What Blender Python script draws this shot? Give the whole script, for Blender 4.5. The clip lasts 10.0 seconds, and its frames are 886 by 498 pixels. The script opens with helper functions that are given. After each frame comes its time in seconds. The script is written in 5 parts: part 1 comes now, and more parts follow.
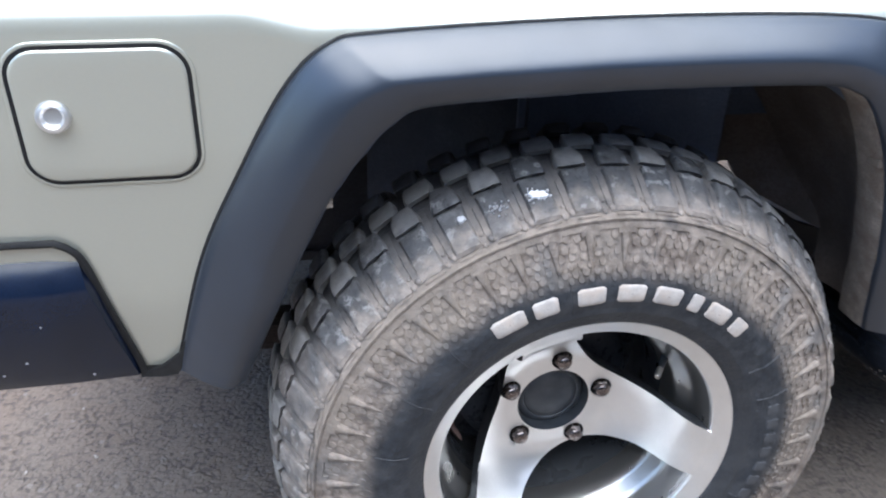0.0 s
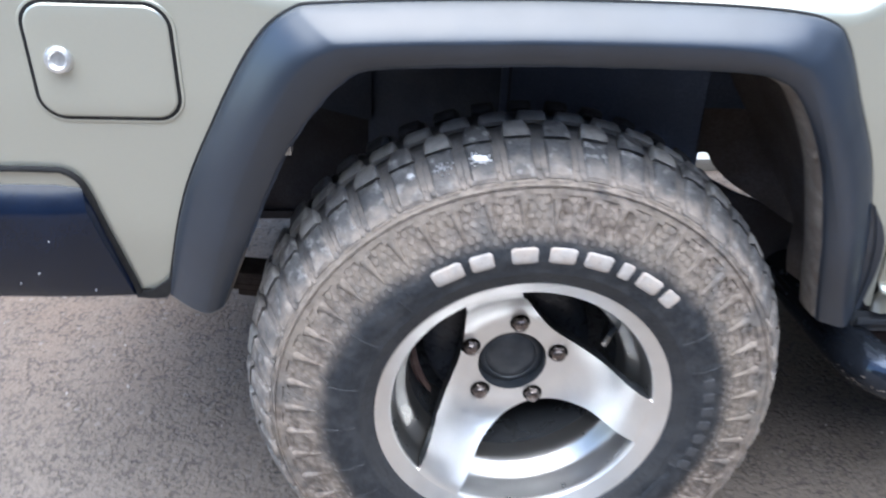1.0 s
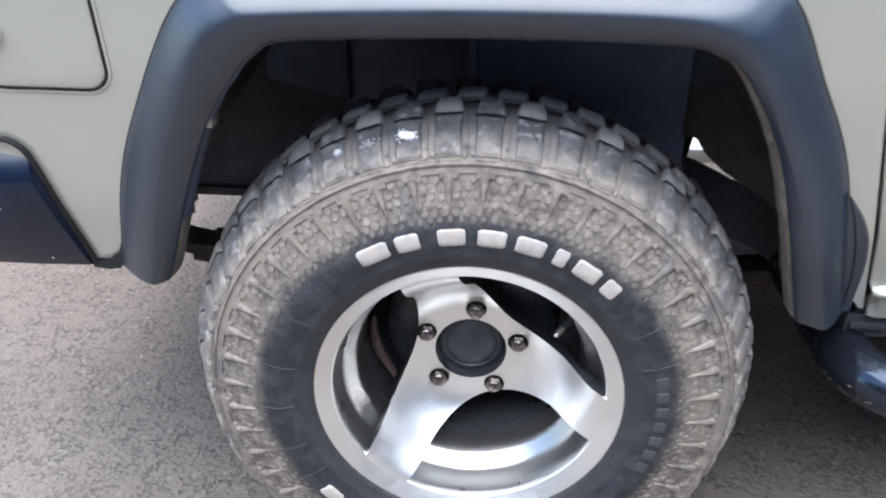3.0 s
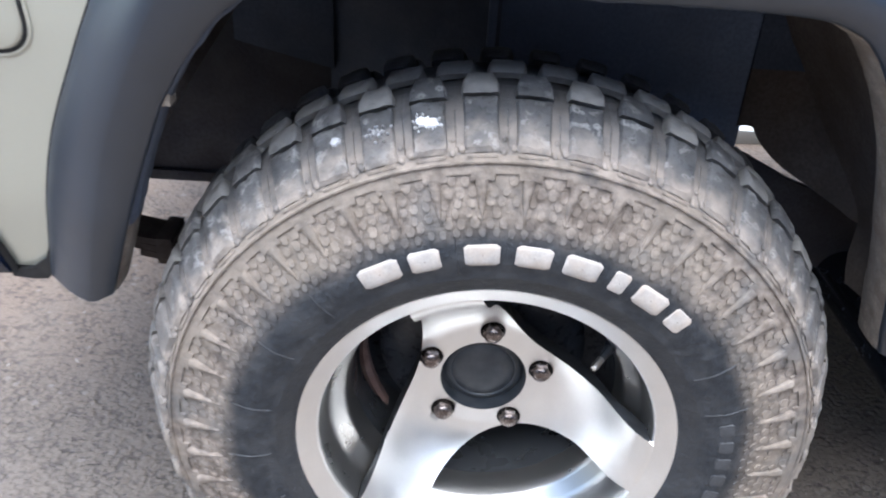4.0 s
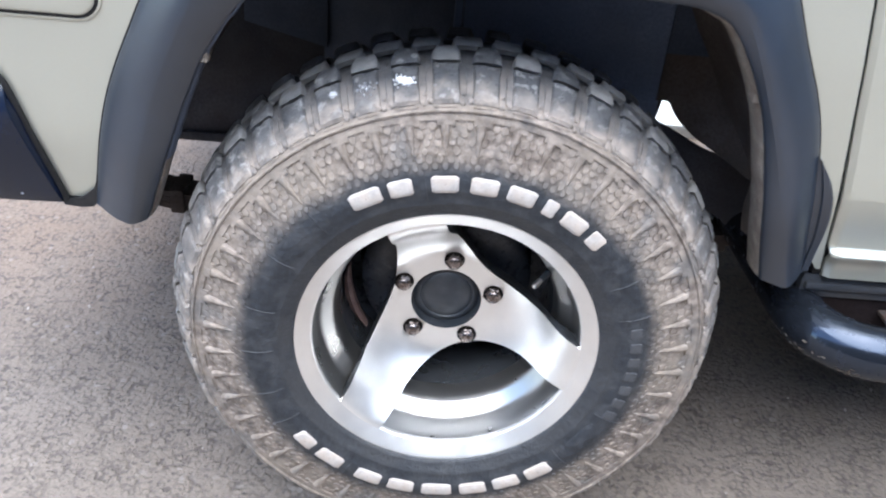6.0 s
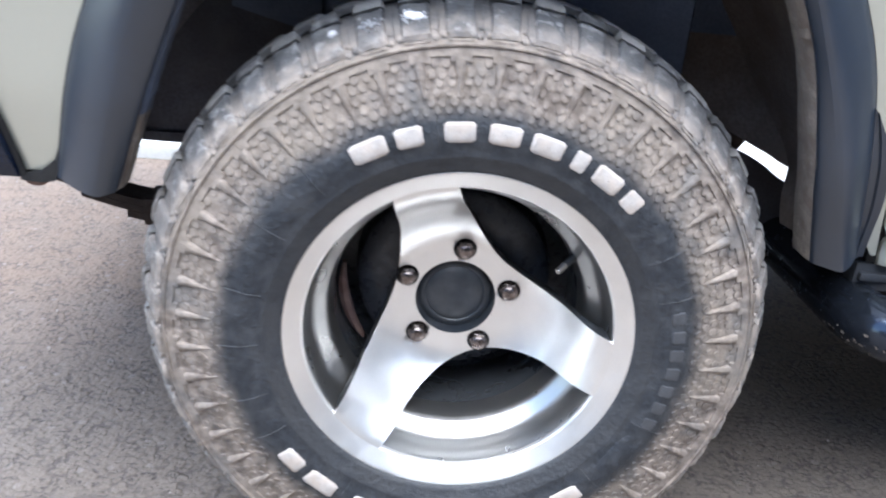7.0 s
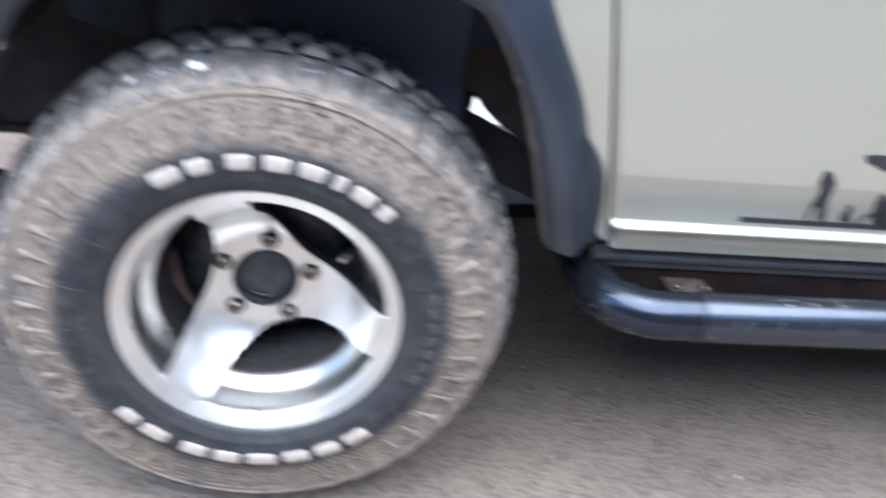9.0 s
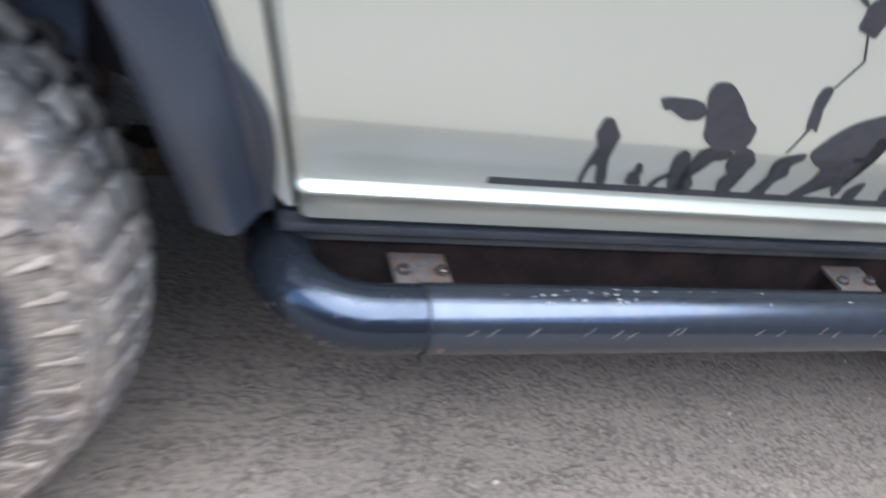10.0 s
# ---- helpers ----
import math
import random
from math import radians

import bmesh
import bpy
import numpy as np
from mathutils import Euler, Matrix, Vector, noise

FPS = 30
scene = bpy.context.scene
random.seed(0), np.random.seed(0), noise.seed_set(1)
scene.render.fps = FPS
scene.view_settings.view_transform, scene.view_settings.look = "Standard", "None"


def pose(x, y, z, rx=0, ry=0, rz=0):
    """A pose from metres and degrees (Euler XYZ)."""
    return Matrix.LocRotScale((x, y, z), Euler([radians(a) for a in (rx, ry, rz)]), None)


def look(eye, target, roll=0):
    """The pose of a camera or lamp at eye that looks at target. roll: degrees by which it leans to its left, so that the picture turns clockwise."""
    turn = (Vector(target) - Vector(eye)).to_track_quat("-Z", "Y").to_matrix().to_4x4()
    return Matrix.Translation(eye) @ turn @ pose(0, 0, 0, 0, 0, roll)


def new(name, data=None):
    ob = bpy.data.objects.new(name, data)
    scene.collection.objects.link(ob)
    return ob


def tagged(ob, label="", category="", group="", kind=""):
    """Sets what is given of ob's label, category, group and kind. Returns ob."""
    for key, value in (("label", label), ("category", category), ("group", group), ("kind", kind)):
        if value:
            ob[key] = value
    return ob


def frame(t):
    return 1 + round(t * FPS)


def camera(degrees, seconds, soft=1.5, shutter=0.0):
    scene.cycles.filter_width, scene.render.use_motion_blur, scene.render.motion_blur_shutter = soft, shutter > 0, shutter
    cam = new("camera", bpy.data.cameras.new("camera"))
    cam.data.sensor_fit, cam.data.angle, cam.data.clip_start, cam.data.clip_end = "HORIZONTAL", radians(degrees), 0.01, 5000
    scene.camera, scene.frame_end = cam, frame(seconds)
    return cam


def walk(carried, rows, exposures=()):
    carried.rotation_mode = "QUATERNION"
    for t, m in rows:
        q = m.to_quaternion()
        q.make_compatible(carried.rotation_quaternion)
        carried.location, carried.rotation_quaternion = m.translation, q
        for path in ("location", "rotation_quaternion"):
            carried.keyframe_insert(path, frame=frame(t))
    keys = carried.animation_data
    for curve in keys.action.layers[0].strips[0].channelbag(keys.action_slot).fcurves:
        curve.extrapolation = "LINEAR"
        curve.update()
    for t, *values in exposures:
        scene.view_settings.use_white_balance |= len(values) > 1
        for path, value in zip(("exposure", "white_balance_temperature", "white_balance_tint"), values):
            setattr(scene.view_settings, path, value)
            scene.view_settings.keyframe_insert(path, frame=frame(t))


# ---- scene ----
cam = camera(56.1, 10.0, soft=2.0, shutter=0.8)
PATH = [
    (0, (-0.362, -0.863, 1.114), (0.027, 0.852, 0.162), 1.9),
    (0.5, (-0.273, -0.886, 1.104), (-0.046, 0.86, 0.157), 1.7),
    (1, (-0.203, -1.01, 1.116), (-0.047, 0.745, 0.169), 2.8),
    (1.5, (-0.139, -1.05, 1.123), (-0.05, 0.717, 0.19), 3.0),
    (2, (-0.037, -1.033, 1.096), (-0.102, 0.711, 0.119), 1.9),
    (2.5, (0.017, -1.024, 1.107), (-0.112, 0.746, 0.185), 1.0),
    (2.7, (0.03, -1.018, 1.108), (-0.094, 0.741, 0.164), 0.8),
    (3.8, (-0.045, -0.819, 1.025), (-0.079, 0.907, 0.016), 2.3),
    (4, (-0.067, -0.777, 1.03), (-0.048, 0.932, -0.009), 3.6),
    (4.5, (-0.096, -0.753, 1.03), (0.012, 0.941, -0.027), 5.3),
    (5, (-0.092, -0.833, 1.062), (0.023, 0.861, 0.005), 5.4),
    (5.5, (-0.056, -0.983, 1.077), (0.033, 0.722, 0.035), 5.8),
    (5.7, (-0.053, -1.02, 1.1), (0.023, 0.677, 0.045), 5.5),
    (6.8, (-0.098, -0.981, 0.874), (0.018, 0.852, 0.083), 6.1),
    (7, (-0.079, -0.969, 0.848), (0.029, 0.876, 0.083), 5.5),
    (7.5, (-0.052, -0.952, 0.828), (0.064, 0.898, 0.078), 4.0),
    (7.8, (-0.044, -1.0, 0.875), (0.045, 0.85, 0.11), 1.9),
    (8, (-0.07, -1.005, 0.924), (0.032, 0.814, 0.099), 2.6),
    (8.5, (-0.043, -1.077, 1.09), (0.056, 0.7, 0.177), 3.4),
    (9, (0.096, -1.125, 1.079), (0.367, 0.604, 0.11), 7.3),
    (9.5, (0.243, -0.967, 1.051), (0.732, 0.675, 0.019), 13.2),
    (10, (0.404, -0.729, 0.999), (1.029, 0.765, -0.173), 15.7),
]
walk(cam, [(t, look(eye, target, roll)) for t, eye, target, roll in PATH], exposures=((0, 1.76, 6080, 7.0), (0.5, 1.88, 6080, 7.0), (1.5, 1.93, 6090, 7.0), (2.5, 1.89, 6100, 7.0), (4.5, 2.18, 6250, 7.2), (7.0, 2.25, 6120, 7.1), (7.5, 2.13, 6110, 7.1), (10, 2.25, 6060, 6.8)))

# ---- light ----
SUN_UP, SUN_ROUND = 78.0, 195.0
world = bpy.data.worlds.new("overcast_sky")
scene.world = world
world.use_nodes = True
wn, wl = world.node_tree.nodes, world.node_tree.links
sky = wn.new("ShaderNodeTexSky")
sky.sky_type, sky.sun_disc = "NISHITA", False
sky.sun_elevation, sky.sun_rotation = radians(SUN_UP), radians(SUN_ROUND)
sky.air_density, sky.dust_density, sky.ozone_density = 1.0, 1.0, 1.0
wl.new(sky.outputs[0], wn["Background"].inputs[0])
wn["Background"].inputs[1].default_value = 0.15
sun = new("sun", bpy.data.lights.new("sun", "SUN"))
sun.data.energy, sun.data.angle, sun.data.color = 2.5, radians(82), (1.0, 0.98, 0.95)
sun.matrix_world = look((math.sin(radians(SUN_ROUND)) * 5, math.cos(radians(SUN_ROUND)) * 5, 5 * math.tan(radians(SUN_UP))), (0, 0, 0))


# ---- materials ----
def mat(name, color=(0.5, 0.5, 0.5), rough=0.5, metal=0.0, vary=0.12, scale=30.0, fine=300.0, bump=0.0, tint=None, patch=0.0,
        patch_scale=6.0, coat=0.0, rough_vary=0.12, bump_scale=None, spec=0.5, coat_rough=0.08):
    """A surface with a broad and a fine variation of tone, stained patches of another tint, uneven gloss and relief."""
    m = bpy.data.materials.new(name)
    m.use_nodes = True
    n, l = m.node_tree.nodes, m.node_tree.links
    b = n["Principled BSDF"]
    pos = n.new("ShaderNodeNewGeometry").outputs["Position"]

    def tex(s, detail=4.0):
        t = n.new("ShaderNodeTexNoise")
        t.inputs["Scale"].default_value, t.inputs["Detail"].default_value = s, detail
        l.new(pos, t.inputs["Vector"])
        return t.outputs["Fac"]

    def ramp(fac, a, z, lo=0.35, hi=0.65):
        r = n.new("ShaderNodeMapRange")
        r.inputs[1].default_value, r.inputs[2].default_value = lo, hi
        r.inputs[3].default_value, r.inputs[4].default_value = a, z
        l.new(fac, r.inputs[0])
        return r.outputs[0]

    def mix(fac, a, c, how="MIX"):
        x = n.new("ShaderNodeMix")
        x.data_type, x.blend_type = "RGBA", how
        for socket, v in ((x.inputs[0], fac), (x.inputs[6], a), (x.inputs[7], c)):
            if hasattr(v, "links"):
                l.new(v, socket)
            else:
                socket.default_value = v if isinstance(v, float) else (*v, 1)
        return x.outputs[2]

    broad, small = tex(scale), tex(fine, 6.0)
    dark = tuple(c * (1 - vary) for c in color)
    light = tuple(min(1, c * (1 + vary)) for c in color)
    col = mix(ramp(broad, 0.0, 1.0), dark, light)
    col = mix(ramp(small, 0.0, min(1.0, vary * 2.5)), col, tuple(c * 0.55 for c in color))
    if tint:
        col = mix(ramp(tex(patch_scale, 6.0), 0.0, patch, 0.42, 0.62), col, tint)
    l.new(col, b.inputs["Base Color"])
    l.new(ramp(tex(scale * 2.3), max(0.02, rough - rough_vary), min(1, rough + rough_vary)), b.inputs["Roughness"])
    b.inputs["Metallic"].default_value = metal
    b.inputs["Coat Weight"].default_value = coat
    b.inputs["Coat Roughness"].default_value = coat_rough
    b.inputs["Specular IOR Level"].default_value = spec
    if bump:
        k = n.new("ShaderNodeBump")
        k.inputs["Strength"].default_value, k.inputs["Distance"].default_value = bump, 0.002
        l.new(tex(bump_scale or fine, 5.0), k.inputs["Height"])
        l.new(k.outputs[0], b.inputs["Normal"])
    return m


def kit(m):
    n, l = m.node_tree.nodes, m.node_tree.links
    return n, l, n["Principled BSDF"]


PAINT = mat("silver_green_paint", (0.515, 0.518, 0.448), 0.28, 0.48, 0.012, 3.0, 300.0, coat=0.6, rough_vary=0.0)
PLASTIC = mat("dark_grey_flare_plastic", (0.021, 0.030, 0.047), 0.34, 0, 0.1, 12.0, 700.0, 0.0, (0.008, 0.0105, 0.015), 0.3, 5.0, rough_vary=0.03, spec=0.85)
GLOSS = mat("black_blue_bumper_plastic", (0.006, 0.012, 0.030), 0.22, 0, 0.2, 20.0, 500.0, 0.02, (0.012, 0.013, 0.018), 0.15, 12.0, rough_vary=0.04, spec=0.42)
SILL = mat("satin_grey_sill", (0.030, 0.034, 0.042), 0.5, 0, 0.15, 12.0, 300.0, 0.05, (0.05, 0.045, 0.042), 0.4, 9.0)
BLACK = mat("black_rubber_seal", (0.008, 0.008, 0.009), 0.7)
ALLOY = mat("machined_alloy", (0.84, 0.83, 0.815), 0.37, 0.90, 0.03, 25.0, 600.0, 0.03, (0.68, 0.66, 0.64), 0.25, 9.0, rough_vary=0.04)
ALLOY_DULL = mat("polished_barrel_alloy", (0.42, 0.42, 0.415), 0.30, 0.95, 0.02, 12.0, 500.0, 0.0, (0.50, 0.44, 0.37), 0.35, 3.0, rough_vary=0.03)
# deep barrel: the brake drum's shadow is put into a darker alloy colour
BARREL_SHADED = mat("sooty_barrel_alloy", (0.13, 0.138, 0.150), 0.34, 0.7, 0.04, 12.0, 400.0, 0.0, (0.05, 0.045, 0.04), 0.3, 4.0)
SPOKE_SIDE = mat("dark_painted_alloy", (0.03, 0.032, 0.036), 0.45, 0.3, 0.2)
CAP = mat("matt_black_cap", (0.028, 0.034, 0.043), 0.42, 0, 0.2, 40.0, 700.0, 0.05, (0.10, 0.095, 0.09), 0.3, 20.0)
NUT = mat("weathered_steel_nut", (0.26, 0.22, 0.205), 0.2, 0.9, 0.25, 150.0, 900.0, 0.15, (0.10, 0.075, 0.065), 0.6, 120.0)
RUST = mat("rusty_cast_iron", (0.17, 0.10, 0.085), 0.85, 0.1, 0.35, 60.0, 500.0, 0.5, (0.22, 0.15, 0.13), 0.6, 40.0)
DRUM = mat("dark_brake_iron", (0.045, 0.050, 0.062), 0.34, 0.2, 0.3, 40.0, 300.0, 0.2)
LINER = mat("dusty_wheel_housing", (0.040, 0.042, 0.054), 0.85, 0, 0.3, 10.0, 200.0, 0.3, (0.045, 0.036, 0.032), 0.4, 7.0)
# one housing in two tones: lit and shaded copies put light into the colour
LINER_NAVY_LIT = mat("navy_wheel_housing", (0.165, 0.21, 0.31), 0.7, 0, 0.2, 10.0, 200.0, 0.2, (0.12, 0.14, 0.19), 0.4, 7.0)
LINER_SHADED = mat("dim_wheel_housing", (0.072, 0.090, 0.132), 0.75, 0, 0.2, 10.0, 200.0, 0.2, (0.035, 0.04, 0.05), 0.4, 7.0)
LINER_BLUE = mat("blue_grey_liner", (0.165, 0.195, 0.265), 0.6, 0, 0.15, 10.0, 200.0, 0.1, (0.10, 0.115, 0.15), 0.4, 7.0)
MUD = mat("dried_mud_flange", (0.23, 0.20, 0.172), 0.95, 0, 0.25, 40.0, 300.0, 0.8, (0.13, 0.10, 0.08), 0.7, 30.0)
DUSTY = mat("brown_dusted_underseal", (0.120, 0.098, 0.086), 0.95, 0, 0.25, 12.0, 200.0, 0.4, (0.075, 0.060, 0.052), 0.6, 9.0)
# near black: the shade below the sill is put into this colour
MAROON_SHADE = mat("dark_maroon_underseal", (0.0100, 0.0072, 0.0075), 0.85, 0, 0.3, 20.0, 200.0, 0.4, (0.022, 0.013, 0.011), 0.5, 12.0, spec=0.08)
UNDER = mat("dirty_chassis_steel", (0.030, 0.021, 0.019), 0.85, 0.1, 0.3, 20.0, 200.0, 0.5, (0.075, 0.05, 0.04), 0.6, 12.0)
TUBE = mat("gunmetal_tube", (0.040, 0.049, 0.068), 0.16, 0.8, 0.05, 30.0, 500.0, 0.01, (0.045, 0.05, 0.06), 0.3, 30.0)
SCUFF = mat("scuffed_step_grip", (0.066, 0.078, 0.102), 0.19, 0.8, 0.05, 30.0, 500.0, 0.0, (0.09, 0.09, 0.095), 0.3, 40.0, rough_vary=0.03)
STEEL = mat("corroded_bracket_steel", (0.115, 0.11, 0.112), 0.6, 0.5, 0.4, 120.0, 700.0, 0.6, (0.10, 0.06, 0.045), 0.8, 60.0)
DECAL = mat("dark_grey_vinyl", (0.035, 0.035, 0.042), 0.45, 0, 0.1, 30.0, 300.0)
WHITE_RUBBER = mat("dirty_white_rubber", (0.44, 0.405, 0.38), 0.75, 0, 0.12, 80.0, 500.0, 0.2, (0.45, 0.36, 0.29), 0.45, 60.0)
WALL_WHITE = mat("pale_concrete_paving", (0.62, 0.62, 0.60), 0.85, 0, 0.06, 6.0, 90.0, 0.2)
PLASTER = mat("grey_brown_render", (0.082, 0.077, 0.076), 0.9, 0, 0.15, 2.0, 60.0, 0.4, (0.065, 0.062, 0.062), 0.5, 0.8)
PALE = mat("chipped_white_paint", (0.8, 0.8, 0.82), 0.6, 0, 0.2, 90.0, 700.0, 0.3)
FAINT = mat("dusty_mould_line", (0.050, 0.052, 0.058), 0.7)
SCRATCH = mat("scratched_rubber", (0.13, 0.13, 0.14), 0.7)
CHIP_GLINT = mat("chipped_grey_rubber", (0.48, 0.48, 0.50), 0.6, 0, 0.2, 90.0, 700.0, 0.3)
STONE = mat("pale_gravel", (0.42, 0.38, 0.34), 0.9, 0, 0.3, 90.0, 500.0, 0.4)


def rubber(name, kind="wall"):
    """Tyre rubber: dark where clean, coated with dried brown mud from the scale band outwards, rubbed grey at the shoulder."""
    m = bpy.data.materials.new(name)
    m.use_nodes = True
    n, l, b = kit(m)
    pos = n.new("ShaderNodeNewGeometry").outputs["Position"]
    sep = n.new("ShaderNodeSeparateXYZ")
    l.new(pos, sep.inputs[0])

    def calc(op, a, c=0.0):
        x = n.new("ShaderNodeMath")
        x.operation = op
        for s, v in ((x.inputs[0], a), (x.inputs[1], c)):
            if hasattr(v, "links"):
                l.new(v, s)
            else:
                s.default_value = v
        return x.outputs[0]

    def tex(s, detail=5.0):
        t = n.new("ShaderNodeTexNoise")
        t.inputs["Scale"].default_value, t.inputs["Detail"].default_value = s, detail
        l.new(pos, t.inputs["Vector"])
        return t.outputs["Fac"]

    def span(v, a, c, lo=0.0, hi=1.0):
        r = n.new("ShaderNodeMapRange")
        r.interpolation_type = "SMOOTHSTEP"
        for k, w in enumerate((a, c, lo, hi)):
            r.inputs[k + 1].default_value = w
        l.new(v, r.inputs[0])
        return r.outputs[0]

    def mix(fac, a, c):
        x = n.new("ShaderNodeMix")
        x.data_type = "RGBA"
        for s, v in ((x.inputs[0], fac), (x.inputs[6], a), (x.inputs[7], c)):
            if hasattr(v, "links"):
                l.new(v, s)
            else:
                s.default_value = v if isinstance(v, float) else (*v, 1)
        return x.outputs[2]

    z = calc("SUBTRACT", sep.outputs[2], HUB)
    radius = calc("SQRT", calc("ADD", calc("MULTIPLY", sep.outputs[0], sep.outputs[0]), calc("MULTIPLY", z, z)))
    wob = calc("ADD", radius, calc("MULTIPLY", calc("SUBTRACT", tex(30.0), 0.5), 0.022))
    mud = calc("MULTIPLY", span(wob, 0.264, 0.294), span(wob, 0.368, 0.346, 0.10, 1.0))
    mud = calc("MULTIPLY", mud, span(tex(55.0), 0.25, 0.55, 0.62, 1.0))
    bead = calc("MULTIPLY", span(wob, 0.234, 0.222), span(tex(14.0), 0.35, 0.6, 0.25, 0.75))
    dust = calc("MULTIPLY", span(tex(38.0), 0.40, 0.68), 0.34)
    col = mix(span(tex(120.0), 0.3, 0.7), (0.011, 0.014, 0.019), (0.021, 0.025, 0.032))
    col = mix(dust, col, (0.075, 0.077, 0.083))
    grey = calc("MULTIPLY", span(wob, 0.344, 0.358), span(tex(30.0), 0.3, 0.62, 0.1, {"block": 0.42, "web": 0.22}.get(kind, 0.8)))
    if kind == "wall":
        grey = calc("MULTIPLY", grey, span(wob, 0.377, 0.370, 0.12, 1.0))
    col = mix(grey, col, (0.150, 0.150, 0.155))
    col = mix(bead, col, (0.030, 0.031, 0.034))
    brown = mix(span(tex(70.0), 0.3, 0.7), (0.122, 0.098, 0.083), (0.286, 0.242, 0.208))
    brown = mix(span(tex(9.0), 0.42, 0.62, 0.0, 0.7), brown, (0.235, 0.198, 0.164))
    brown = mix(span(tex(16.0), 0.52, 0.68, 0.0, 0.6), brown, (0.130, 0.127, 0.126))
    if kind in ("block", "web"):
        brown = mix(0.45, brown, (0.34, 0.295, 0.262))
    if kind == "block":
        chip = span(tex(85.0, 7.0), 0.52, 0.60)
        col = mix(calc("MULTIPLY", chip, span(tex(28.0), 0.40, 0.60, 0.15, 0.9)), col, (0.25, 0.248, 0.25))
        col = mix(calc("MULTIPLY", span(tex(170.0, 6.0), 0.56, 0.64), 0.7), col, (0.016, 0.017, 0.020))
        mud = calc("MULTIPLY", span(calc("ADD", wob, calc("MULTIPLY", calc("SUBTRACT", tex(48.0), 0.5), 0.03)), 0.371, 0.349, 0.08, 0.95), span(tex(34.0), 0.34, 0.56, 0.40, 1.0))
    if kind == "top":
        own = n.new("ShaderNodeObjectInfo").outputs["Random"]
        col = mix(calc("MULTIPLY", span(tex(60.0), 0.25, 0.75, 0.5, 1.0), span(own, 0.0, 1.0, 0.35, 1.0)), col, (0.225, 0.217, 0.21))
    if kind == "web":
        mud = calc("MULTIPLY", span(wob, 0.378, 0.350, 0.18, 0.90), span(tex(40.0), 0.3, 0.58, 0.40, 1.0))
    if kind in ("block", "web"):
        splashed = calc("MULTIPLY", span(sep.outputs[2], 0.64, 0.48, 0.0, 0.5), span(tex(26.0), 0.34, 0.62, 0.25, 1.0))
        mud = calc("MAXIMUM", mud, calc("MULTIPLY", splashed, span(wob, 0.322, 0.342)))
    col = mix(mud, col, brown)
    l.new(col, b.inputs["Base Color"])
    l.new(span(mud, 0.0, 1.0, 0.58, 0.95), b.inputs["Roughness"])
    k = n.new("ShaderNodeBump")
    k.inputs["Strength"].default_value, k.inputs["Distance"].default_value = (0.75, 0.0035) if kind == "block" else (0.9, 0.0018)
    l.new(calc("ADD", tex(90.0 if kind == "block" else 160.0), calc("MULTIPLY", tex(600.0), 0.3)), k.inputs["Height"])
    l.new(k.outputs[0], b.inputs["Normal"])
    return m


